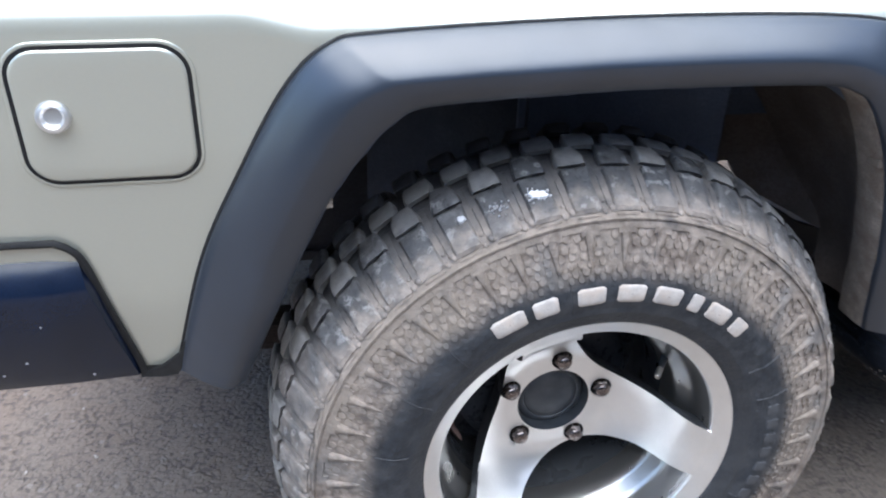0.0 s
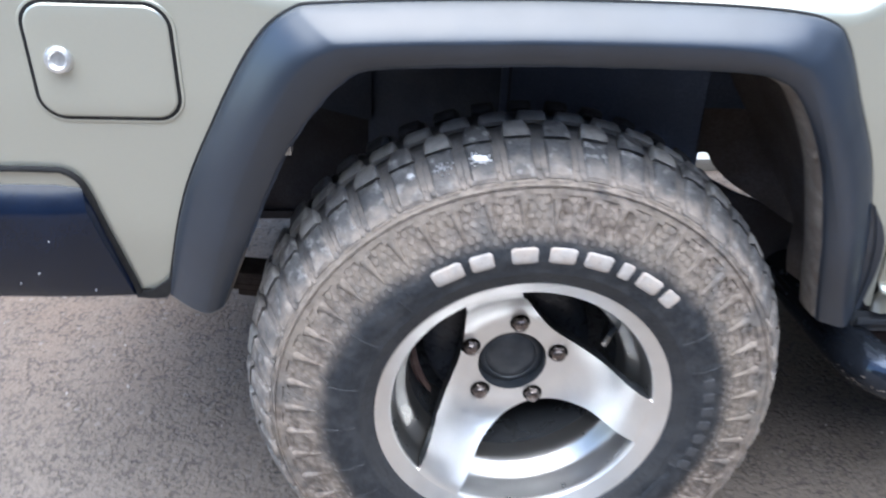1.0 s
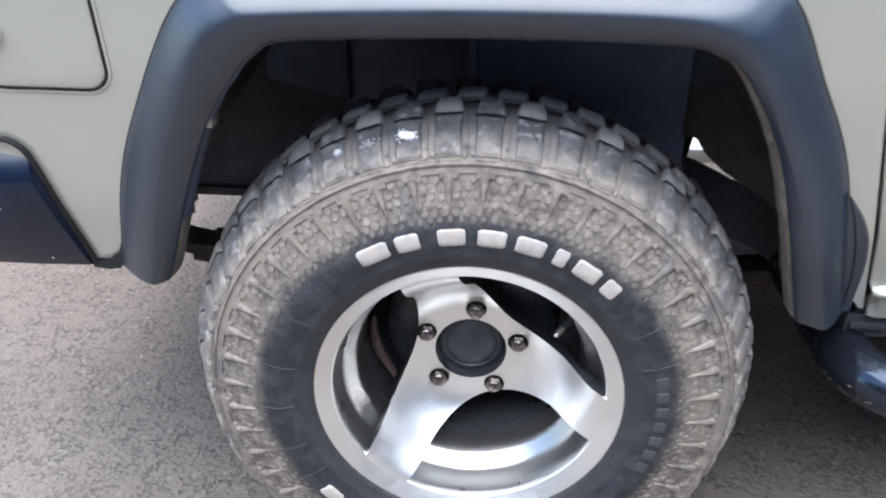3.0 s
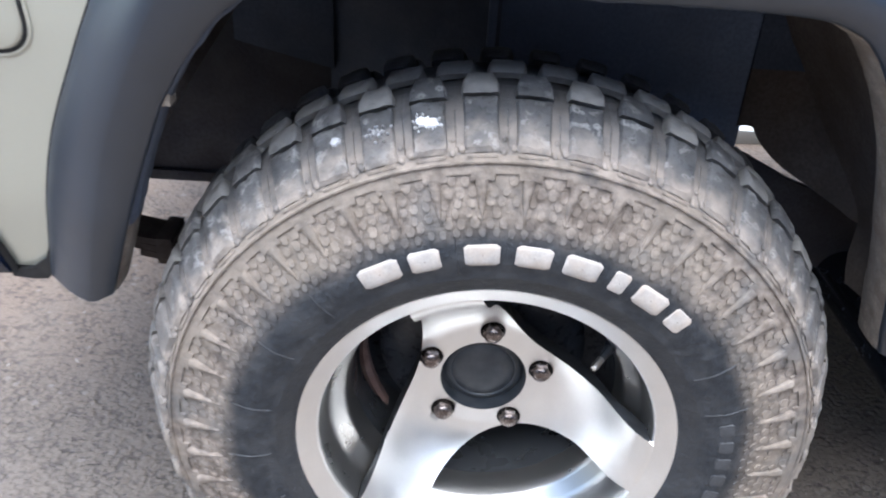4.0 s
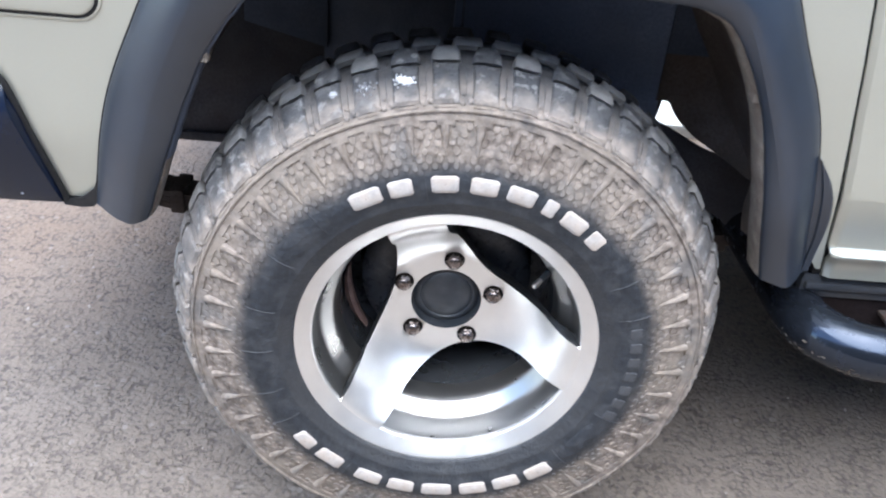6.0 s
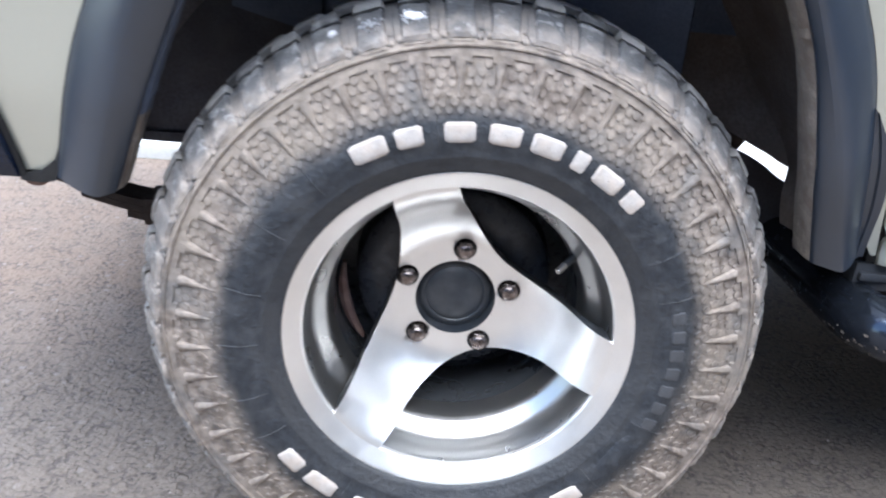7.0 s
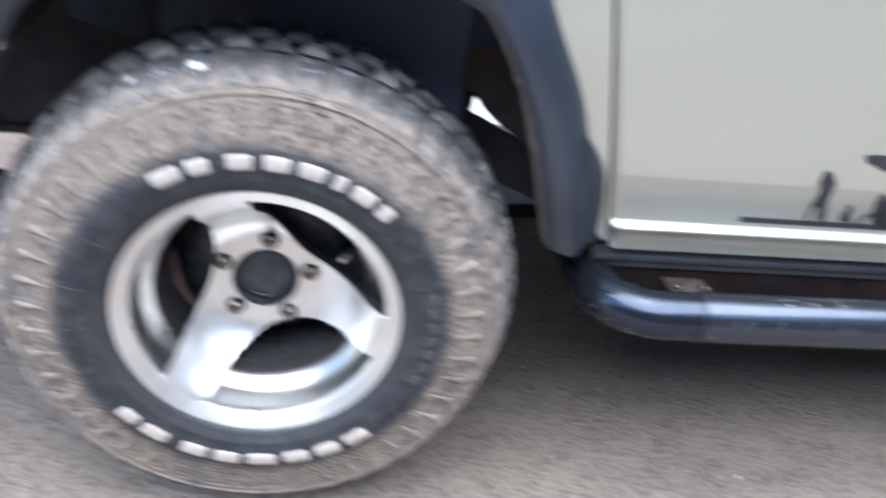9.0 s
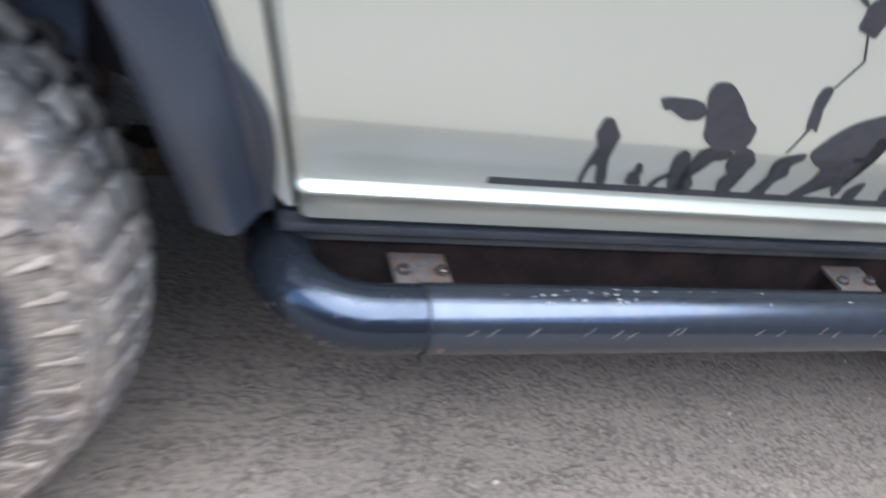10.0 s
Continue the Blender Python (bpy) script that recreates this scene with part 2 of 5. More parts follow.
def asphalt():
    """Worn asphalt: pitted binder, a few pale chippings, silt in drifts and brown soil towards the kerb."""
    m = bpy.data.materials.new("worn_asphalt")
    m.use_nodes = True
    n, l, b = kit(m)
    pos = n.new("ShaderNodeNewGeometry").outputs["Position"]

    def noise_tex(s, detail=5.0):
        t = n.new("ShaderNodeTexNoise")
        t.inputs["Scale"].default_value, t.inputs["Detail"].default_value = s, detail
        l.new(pos, t.inputs["Vector"])
        return t.outputs["Fac"]

    def span(v, a, c, lo=0.0, hi=1.0):
        r = n.new("ShaderNodeMapRange")
        for k, w in enumerate((a, c, lo, hi)):
            r.inputs[k + 1].default_value = w
        l.new(v, r.inputs[0])
        return r.outputs[0]

    def mix(fac, a, c):
        x = n.new("ShaderNodeMix")
        x.data_type = "RGBA"
        for s, v in ((x.inputs[0], fac), (x.inputs[6], a), (x.inputs[7], c)):
            if hasattr(v, "links"):
                l.new(v, s)
            else:
                s.default_value = (*v, 1)
        return x.outputs[2]

    chips = n.new("ShaderNodeTexVoronoi")
    chips.inputs["Scale"].default_value = 92.0
    bent = n.new("ShaderNodeVectorMath")
    bent.operation = "MULTIPLY_ADD"
    wander = n.new("ShaderNodeTexNoise")
    wander.inputs["Scale"].default_value = 150.0
    l.new(pos, wander.inputs["Vector"])
    l.new(wander.outputs["Color"], bent.inputs[0])
    bent.inputs[1].default_value = (0.008, 0.008, 0.008)
    l.new(pos, bent.inputs[2])
    l.new(bent.outputs[0], chips.inputs["Vector"])
    gap = span(chips.outputs["Distance"], 0.42, 0.72)
    tone = n.new("ShaderNodeSeparateColor")
    l.new(chips.outputs["Color"], tone.inputs[0])
    pits = span(noise_tex(74.0, 4.0), 0.56, 0.64)
    where = span(noise_tex(16.0, 3.0), 0.40, 0.60, 0.40, 1.0)
    hole = n.new("ShaderNodeMath")
    hole.operation = "MULTIPLY"
    l.new(pits, hole.inputs[0])
    l.new(where, hole.inputs[1])
    col = mix(span(noise_tex(190.0, 5.0), 0.34, 0.66), (0.158, 0.131, 0.110), (0.205, 0.171, 0.145))
    col = mix(span(tone.outputs[1], 0.0, 1.0, 0.0, 0.40), col, (0.112, 0.094, 0.080))
    col = mix(span(noise_tex(3.0), 0.35, 0.7, 0.0, 0.5), col, (0.228, 0.190, 0.163))
    place = n.new("ShaderNodeSeparateXYZ")
    l.new(pos, place.inputs[0])
    verge = n.new("ShaderNodeMath")
    verge.operation = "MULTIPLY"
    l.new(span(place.outputs[1], 0.15, 0.75), verge.inputs[0])
    l.new(span(noise_tex(9.0, 4.0), 0.3, 0.6, 0.45, 0.95), verge.inputs[1])
    col = mix(verge.outputs[0], col, (0.205, 0.152, 0.118))
    col = mix(span(tone.outputs[0], 0.975, 0.99, 0.0, 0.5), col, (0.27, 0.24, 0.215))
    dark = n.new("ShaderNodeMath")
    dark.operation = "MULTIPLY"
    both = n.new("ShaderNodeMath")
    both.operation = "MAXIMUM"
    loose = n.new("ShaderNodeMath")
    loose.operation = "MULTIPLY"
    l.new(gap, loose.inputs[0])
    l.new(span(noise_tex(22.0, 3.0), 0.38, 0.62, 0.18, 0.85), loose.inputs[1])
    l.new(hole.outputs[0], both.inputs[0])
    l.new(loose.outputs[0], both.inputs[1])
    l.new(both.outputs[0], dark.inputs[0])
    dark.inputs[1].default_value = 0.70
    # pits, and gaps between chippings with their small shadows put into the colour
    col = mix(dark.outputs[0], col, (0.050, 0.042, 0.038))
    l.new(col, b.inputs["Base Color"])
    b.inputs["Roughness"].default_value = 0.85
    k = n.new("ShaderNodeBump")
    k.inputs["Strength"].default_value, k.inputs["Distance"].default_value = 0.75, 0.0045
    high = n.new("ShaderNodeMath")
    high.operation = "SUBTRACT"
    l.new(noise_tex(110.0, 6.0), high.inputs[0])
    l.new(both.outputs[0], high.inputs[1])
    l.new(high.outputs[0], k.inputs["Height"])
    l.new(k.outputs[0], b.inputs["Normal"])
    return m


HUB = 0.378  # height of the wheel's axis
RUBBER = rubber("muddy_tyre_rubber")
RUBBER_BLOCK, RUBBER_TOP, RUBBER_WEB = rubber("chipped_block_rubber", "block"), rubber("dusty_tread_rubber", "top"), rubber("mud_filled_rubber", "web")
ASPHALT = asphalt()


# ---- builders ----
def part(name, bm, material, parent=None, label="", smooth=True):
    """Links a bmesh as one mesh object, under a thing or a part."""
    me = bpy.data.meshes.new(name)
    bm.normal_update()
    bm.to_mesh(me)
    bm.free()
    mats = material if isinstance(material, (list, tuple)) else [material]
    for m in mats:
        me.materials.append(m)
    if smooth:
        me.polygons.foreach_set("use_smooth", [True] * len(me.polygons))
        me.set_sharp_from_angle(angle=radians(38))
    ob = new(name, me)
    ob.parent = parent
    if label:
        tagged(ob, label)
    return ob


def again(ob, parent, turn):
    """Another object on the same mesh, at its own pose under its parent."""
    o = new(ob.name.split(".")[0], ob.data)
    o.parent = parent
    o.matrix_basis = turn
    return o


def sheet(rows, close_u=False, close_v=False, bm=None, mi=0):
    """A surface through rows of points."""
    bm = bm or bmesh.new()
    vs = [[bm.verts.new(p) for p in row] for row in rows]
    h, w = len(vs), len(vs[0])
    for i in range(h if close_v else h - 1):
        for j in range(w if close_u else w - 1):
            a, b, c, d = vs[i][j], vs[i][(j + 1) % w], vs[(i + 1) % h][(j + 1) % w], vs[(i + 1) % h][j]
            try:
                bm.faces.new((a, b, c, d)).material_index = mi
            except ValueError:
                pass
    return bm


def solid(rows, depth, bm=None, mi=0, side=None):
    """A surface through rows of points, thickened along depth, with closed sides."""
    bm = bm or bmesh.new()
    d = Vector(depth)
    top = [[bm.verts.new(p) for p in row] for row in rows]
    low = [[bm.verts.new(Vector(p) + d) for p in row] for row in rows]
    h, w = len(top), len(top[0])
    for i in range(h - 1):
        for j in range(w - 1):
            bm.faces.new((top[i][j], top[i][j + 1], top[i + 1][j + 1], top[i + 1][j])).material_index = mi
            bm.faces.new((low[i][j], low[i + 1][j], low[i + 1][j + 1], low[i][j + 1])).material_index = mi
    ring = [(0, j) for j in range(w)] + [(i, w - 1) for i in range(1, h)] + [(h - 1, j) for j in range(w - 2, -1, -1)] + [(i, 0) for i in range(h - 2, 0, -1)]
    for k in range(len(ring)):
        (a, b), (c, e) = ring[k], ring[(k + 1) % len(ring)]
        bm.faces.new((top[a][b], low[a][b], low[c][e], top[c][e])).material_index = mi if side is None else side
    bmesh.ops.recalc_face_normals(bm, faces=bm.faces)
    return bm


def lathe(profile, seg=128, bm=None, mi=0, closed=False):
    """Turns (radius, y) pairs about the wheel's axis."""
    rows = [[(r * math.cos(a), y, r * math.sin(a)) for a in (2 * math.pi * k / seg for k in range(seg))] for r, y in profile]
    return sheet(rows, close_u=True, close_v=closed, bm=bm, mi=mi)


def box(lo, hi, bevel=0.0, bm=None, seg=2):
    bm = bm or bmesh.new()
    c, s = [(a + b) / 2 for a, b in zip(lo, hi)], [b - a for a, b in zip(lo, hi)]
    made = bmesh.ops.create_cube(bm, size=1.0, matrix=Matrix.Translation(c) @ Matrix.Diagonal((*s, 1)))
    if bevel:
        edges = list({e for v in made["verts"] for e in v.link_edges})
        bmesh.ops.bevel(bm, geom=edges, offset=bevel, segments=seg, profile=0.6, affect="EDGES")
    return bm


def curve_through(points, count):
    """Catmull-Rom through control points, evenly sampled in their order."""
    pts = [Vector(p) for p in points]
    pts = [pts[0] * 2 - pts[1]] + pts + [pts[-1] * 2 - pts[-2]]
    out, spans = [], len(pts) - 3
    for k in range(count):
        t = k / (count - 1) * spans
        i = min(int(t), spans - 1)
        t -= i
        a, b, c, d = pts[i : i + 4]
        out.append(0.5 * (2 * b + (c - a) * t + (2 * a - 5 * b + 4 * c - d) * t * t + (3 * b - a - 3 * c + d) * t ** 3))
    return out


def tube(path, radius, seg=24, bm=None, mi=0, caps=True):
    """A round tube along a path; radius is a number or one for each point."""
    bm = bm or bmesh.new()
    pts = [Vector(p) for p in path]
    rad = radius if isinstance(radius, (list, tuple)) else [radius] * len(pts)
    rows, side = [], None
    for k, p in enumerate(pts):
        along = (pts[min(k + 1, len(pts) - 1)] - pts[max(k - 1, 0)]).normalized()
        side = along.orthogonal().normalized() if side is None else (side - along * side.dot(along)).normalized()
        other = along.cross(side)
        rows.append([p + rad[k] * (math.cos(a) * side + math.sin(a) * other) for a in (2 * math.pi * j / seg for j in range(seg))])
    sheet(rows, close_u=True, bm=bm, mi=mi)
    if caps:
        bm.verts.ensure_lookup_table()
        n = len(bm.verts)
        first = n - seg * len(rows)
        bm.faces.new([bm.verts[first + j] for j in range(seg)][::-1]).material_index = mi
        bm.faces.new([bm.verts[n - seg + j] for j in range(seg)]).material_index = mi
    return bm


def smooth01(a, b, x):
    t = min(1.0, max(0.0, (x - a) / (b - a)))
    return t * t * (3 - 2 * t)


def side_y(z):
    """How far out the car's flank stands at a height: it leans outwards up to the shoulder."""
    return float(np.interp(z, (0.30, 0.47, 0.516, 0.615, 0.80, 0.94, 1.2), (0.03, -0.004, -0.014, -0.041, -0.073, -0.089, -0.10)))


def rounded(x0, x1, z0, z1, r, per=8):
    """The outline of a rectangle with round corners, in x and z."""
    out = []
    for cx, cz, start in ((x1 - r, z1 - r, 0), (x0 + r, z1 - r, 90), (x0 + r, z0 + r, 180), (x1 - r, z0 + r, 270)):
        out += [(cx + r * math.cos(radians(start + 90 * k / per)), cz + r * math.sin(radians(start + 90 * k / per))) for k in range(per + 1)]
    return out


def plate(outline, lift, thick, bevel, hole=None):
    """A plate on the car's flank with a rounded outer edge, lifted off it; hole: an inner outline, to make it a ring."""
    bm = bmesh.new()
    cx, cz = sum(p[0] for p in outline) / len(outline), sum(p[1] for p in outline) / len(outline)

    def at(p, out, shrink):
        dx, dz = p[0] - cx, p[1] - cz
        d = math.hypot(dx, dz)
        x, z = p[0] - dx / d * shrink, p[1] - dz / d * shrink
        return (x, side_y(z) - out, z)

    rows = [[at(p, lift - thick, 0) for p in outline], [at(p, lift - bevel * 0.5, 0) for p in outline], [at(p, lift - bevel * 0.15, bevel * 0.35) for p in outline], [at(p, lift, bevel) for p in outline]]
    if hole:
        rows += [[at(p, lift, 0) for p in hole], [at(p, lift - thick, 0) for p in hole]]
        sheet(rows, close_u=True, close_v=True, bm=bm)
    else:
        for s in (0.75, 0.5, 0.25, 0.04):
            rows.append([(cx + (p[0] - cx) * s, side_y(cz + (p[1] - cz) * s) - lift, cz + (p[1] - cz) * s) for p in outline])
        sheet(rows, close_u=True, bm=bm)
        bm.verts.ensure_lookup_table()
        bm.faces.new(bm.verts[-len(outline):])
    bmesh.ops.recalc_face_normals(bm, faces=bm.faces)
    return bm


# ---- ground and surroundings ----
def build_ground():
    near = np.linspace(-1.6, 2.2, 110)
    far = np.array([0.3, 0.9, 2.0, 5.0, 12.0, 30.0, 90.0, 300.0])
    axis = np.concatenate([near[0] - far[::-1], near, near[-1] + far])
    rows = []
    for y in axis:
        rows.append([(x, y, 0.0016 * noise.noise((x * 9, y * 9, 0)) + 0.0012 * noise.noise((x * 40, y * 40, 3)) if abs(x) < 3 and abs(y) < 3 else 0.0) for x in axis])
    g = part("ground", sheet(rows), ASPHALT)
    tagged(g, "worn grey-brown asphalt with silt and loose grit", "ground", kind="structure")


def build_paving():
    w = part("pavement", box((-14, 1.66, -0.05), (16, 7.0, 0.045), 0.012), WALL_WHITE)
    tagged(w, "pale concrete pavement with a low kerb beyond the car", "pavement", kind="structure")


def build_grit():
    rnd = random.Random(5)
    bm = bmesh.new()
    spots = [(0.86, 0.10), (0.735, 0.291), (0.844, 0.266), (0.929, 0.336), (0.301, 0.024), (0.885, -0.026), (-0.772, 0.586), (1.027, 0.974), (-1.2, 0.78), (-0.845, 0.413), (-1.069, 0.677), (-0.726, 0.435)]
    spots = [(x, y, 0.0035) for x, y in spots]
    for _ in range(90):
        spots.append((rnd.uniform(-1.5, 1.9), rnd.uniform(-0.5, 1.5), rnd.choice((0.001, 0.0014, 0.0018, 0.0026))))
    for x, y, r in spots:
        made = bmesh.ops.create_icosphere(bm, subdivisions=1, radius=r * rnd.uniform(0.8, 1.3))
        m = Matrix.Translation((x, y, r * 0.4)) @ Euler((rnd.random() * 3, rnd.random() * 3, rnd.random() * 3)).to_matrix().to_4x4() @ Matrix.Diagonal((1.3, 0.9, 0.6, 1))
        for v in made["verts"]:
            v.co = m @ v.co
    g = part("grit", bm, STONE, smooth=False)
    tagged(g, "scattered pale grit and small chippings on the asphalt", "grit", kind="stuff")


def build_boundary():
    """Plain plastered walls that close the place behind the camera and before the car; unseen, added to shape light and
    reflections.
    """
    w = part("wall_south", box((-12, -5.3, -0.1), (12, -5.0, 3.7), 0.02), PLASTER)
    tagged(w, "plain unseen grey-brown wall, added to shape light and reflections", "wall", kind="structure")
    w = part("wall_east", box((4.6, -4.99, -0.1), (4.9, 9.0, 4.6), 0.02), PLASTER)
    tagged(w, "plain unseen grey-brown wall, added to shape light and reflections", "wall", kind="structure")
    w = part("wall_north", box((-12, 7.01, -0.1), (12, 7.3, 3.2), 0.02), PLASTER)
    tagged(w, "plain unseen grey-brown wall, added to shape light and reflections", "wall", kind="structure")


build_ground()
build_paving()
build_boundary()

car = new("car")
tagged(car, "silver-green off-road car with dark plastic wheel-arch flares", "car")

# ---- the flank ----
SEAM = [(-0.487, 0.512), (-0.443, 0.67), (-0.394, 0.778), (-0.345, 0.867), (-0.303, 0.909), (-0.25, 0.920), (-0.046, 0.929), (0.139, 0.930), (0.255, 0.925), (0.31, 0.914), (0.338, 0.889), (0.376, 0.819), (0.437, 0.70), (0.498, 0.49)]
CREASE = [(-0.426, 0.503), (-0.368, 0.69), (-0.319, 0.798), (-0.284, 0.855), (-0.252, 0.875), (-0.213, 0.881), (-0.042, 0.888), (0.138, 0.889), (0.214, 0.885), (0.256, 0.874), (0.287, 0.852), (0.335, 0.765), (0.385, 0.662), (0.461, 0.476)]
LIP = [(-0.408, 0.508), (-0.349, 0.662), (-0.31, 0.751), (-0.277, 0.803), (-0.241, 0.842), (-0.199, 0.856), (-0.042, 0.864), (0.081, 0.864), (0.202, 0.861), (0.250, 0.853), (0.284, 0.83), (0.329, 0.761), (0.364, 0.68), (0.428, 0.482)]
COUNT = 150
seam, crease, lip = (curve_through([(x, 0, z) for x, z in some], COUNT) for some in (SEAM, CREASE, LIP))


def gap_x(z):
    return 0.508 - 0.241 * (z - 0.566)


def flank_rows(columns, low, shoulder):
    """Columns of the flank from its lower edge over the shoulder and up to the windows."""
    rows = []
    for x in columns:
        zb, zs = low(x), shoulder(x)
        col = [(zb + (zs - 0.012 - zb) * s, None) for s in np.linspace(0, 1, 26)]
        y0 = side_y(zs - 0.012)
        for a in (15, 30, 45, 60, 70):
            col.append((zs - 0.012 + 0.035 * math.sin(radians(a)), y0 + 0.035 * (1 - math.cos(radians(a)))))
        z1, y1 = col[-1]
        col += [(z1 + 0.01, y1 + 0.028), (z1 + 0.018, y1 + 0.05), (z1 + 0.06, y1 + 0.06), (1.72, y1 + 0.20)]
        rows.append([(x, side_y(z) if y is None else y, z) for z, y in col])
    return rows


def build_quarter_panel():
    sx, sz = [p.x for p in seam], [p.z for p in seam]

    def low(x):
        if x < -0.487:
            return 0.515
        return float(np.interp(x, sx, sz)) - 0.006

    def shoulder(x):
        dip = smooth01(-0.39, -0.31, x) * (1 - smooth01(0.325, 0.40, x))
        return 0.938 - 0.016 * dip

    cols = sorted(set(np.linspace(-0.80, -0.5, 9).tolist() + np.linspace(-0.487, 0.508, 150).tolist()))
    rows = flank_rows(cols, low, shoulder)
    for row in rows:
        for j, (x, y, z) in enumerate(row):
            row[j] = (x + (gap_x(z) - 0.508) * smooth01(0.33, 0.508, x), y, z)
    bm = solid(rows, (0, 0.004, 0))
    return part("quarter_panel", bm, PAINT, car, "silver-green painted rear quarter panel")


build_quarter_panel()


def build_fuel_flap():
    x0, x1, z0, z1 = -0.584, -0.4315, 0.780, 0.911
    lean = [(x, z) for x, z in rounded(x0, x1, z0, z1, 0.026)]

    def grown(d):
        return [(x, z) for x, z in rounded(x0 - d, x1 + d, z0 - d, z1 + d, 0.026 + d)]

    flap = part("fuel_flap", plate(lean, 0.0048, 0.004, 0.004), PAINT, car, "closed fuel filler flap with a round lock")
    # black ring laid on the panel in place of the flap's dark gap
    part("gap_seal", plate(grown(0.0044), 0.0018, 0.003, 0.0004, lean), BLACK, flap)
    part("pressed_rim", plate(grown(0.0074), 0.0022, 0.004, 0.0018, grown(0.0042)), PAINT, flap)
    bm = bmesh.new()
    ring = [(0.0155, 0.002), (0.0155, -0.004), (0.014, -0.0065), (0.0105, -0.0075), (0.0088, -0.006), (0.008, -0.0025), (0.004, -0.0022), (0.0005, -0.0022)]
    lathe(ring, 40, bm)
    box((-0.0006, -0.0027, -0.004), (0.0006, -0.0015, 0.004), 0, bm)
    lock = part("lock", bm, ALLOY, flap, "round bright metal lock cylinder")
    lock.matrix_basis = pose(-0.553, side_y(0.849) - 0.0046, 0.849, -9, 0, 0)


build_fuel_flap()


def build_flare():
    rows = []
    for k in range(COUNT):
        s, c, p = seam[k], crease[k], lip[k]
        ys, yc, yl = side_y(s.z), side_y(c.z) - 0.050, side_y(p.z) - 0.038
        a, b, d = Vector((s.x, ys, s.z)), Vector((c.x, yc, c.z)), Vector((p.x, yl, p.z))
        out = Vector((0, -1, 0))
        sec = [a + out * -0.003, a + out * 0.005 + (b - a) * 0.005, a + (b - a) * 0.04 + out * 0.009]
        for t, o in ((0.2, 0.0095), (0.45, 0.0105), (0.65, 0.0090), (0.80, 0.0062), (0.90, 0.0032), (0.955, 0.0008)):
            sec.append(a + (b - a) * t + out * o)
        sec += [b + (a - b) * 0.012 + (d - b) * 0.06 - out * 0.0010, b + (d - b) * 0.16 - out * 0.0003, b + (d - b) * 0.5, b + (d - b) * 0.92, d + out * -0.002]
        inward = Vector((0, 1, 0))
        sec += [d + inward * 0.014, d + (b - d) * 0.12 + inward * 0.018, b + (a - b) * 0.1 + inward * 0.02 + (d - b) * 0.2, a + inward * 0.006 + (b - a) * 0.1]
        rows.append(sec)
    bm = sheet(rows, close_u=True)
    bm.verts.ensure_lookup_table()
    n = len(rows[0])
    bm.faces.new(bm.verts[:n])
    bm.faces.new(bm.verts[-n:])
    bmesh.ops.recalc_face_normals(bm, faces=bm.faces)
    flare = part("wheel_arch_flare", bm, PLASTIC, car, "dark grey plastic wheel-arch flare, dusty along its lip")
    # the dark bead where the flare meets the paint
    bead = [Vector((p.x, side_y(p.z) - 0.001, p.z)) for p in seam]
    part("edge_bead", tube(bead, 0.0028, 8), BLACK, flare)
    # the thin foot of the flare before the door
    edge = curve_through([(0.452, 0, 0.668), (0.476, 0, 0.637), (0.492, 0, 0.602), (0.502, 0, 0.555), (0.507, 0, 0.486)], 24)
    root = curve_through([(0.440, 0, 0.68), (0.452, 0, 0.64), (0.466, 0, 0.59), (0.478, 0, 0.54), (0.484, 0, 0.484)], 24)
    rows = []
    for e, r in zip(edge, root):
        rows.append([Vector((e.x + (r.x - e.x) * t, side_y(e.z + (r.z - e.z) * t) - o, e.z + (r.z - e.z) * t)) for t, o in ((0, -0.002), (0.0, 0.007), (0.12, 0.011), (0.45, 0.011), (0.5, 0.016), (0.62, 0.016), (0.68, 0.013), (1, 0.013))])
    part("flare_foot", solid(rows, (0, 0.006, 0)), PLASTIC, flare)
    # the sheet metal's inner flange: mud-caked legs, shade put into the colour on top
    rows = []
    for k, p in enumerate(lip):
        y0 = side_y(p.z) - 0.035
        c = Vector((-0.03, 0, 0.62))
        inn = (Vector((c.x, 0, c.z)) - Vector((p.x, 0, p.z))).normalized()
        w = 0.0015 * noise.noise((p.x * 60, p.z * 60, 0))
        deep = 0.018 + 0.034 * smooth01(-0.1, 0.3, p.x) + 0.024 * smooth01(0.80, 0.62, p.z) * (p.x < 0)
        rows.append([Vector((p.x, y0 + d * deep, p.z)) + inn * (o + w) for d, o in ((0.08, 0.0), (0.22, 0.003), (0.5, 0.0035), (0.8, 0.003), (1.0, 0.0))])
    low = next(k for k, p in enumerate(lip) if p.z > 0.60)
    high = next(k for k, p in enumerate(lip) if p.x > 0.20)
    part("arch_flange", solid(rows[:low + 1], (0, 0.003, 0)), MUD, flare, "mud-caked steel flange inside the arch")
    part("arch_flange", solid(rows[low:high + 1], (0, 0.003, 0)), LINER_SHADED, flare, "steel flange inside the arch, in the shaded liner tone")
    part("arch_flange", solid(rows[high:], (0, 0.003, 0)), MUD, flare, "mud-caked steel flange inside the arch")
    # a fixing tab on each leg of the arch
    for x, z, y in ((-0.309, 0.752, -0.087), (0.331, 0.757, -0.083)):
        part("fixing_clip", box((x - 0.005, y - 0.012, z - 0.006), (x + 0.005, y + 0.008, z + 0.006), 0.002), MUD, flare)


build_flare()


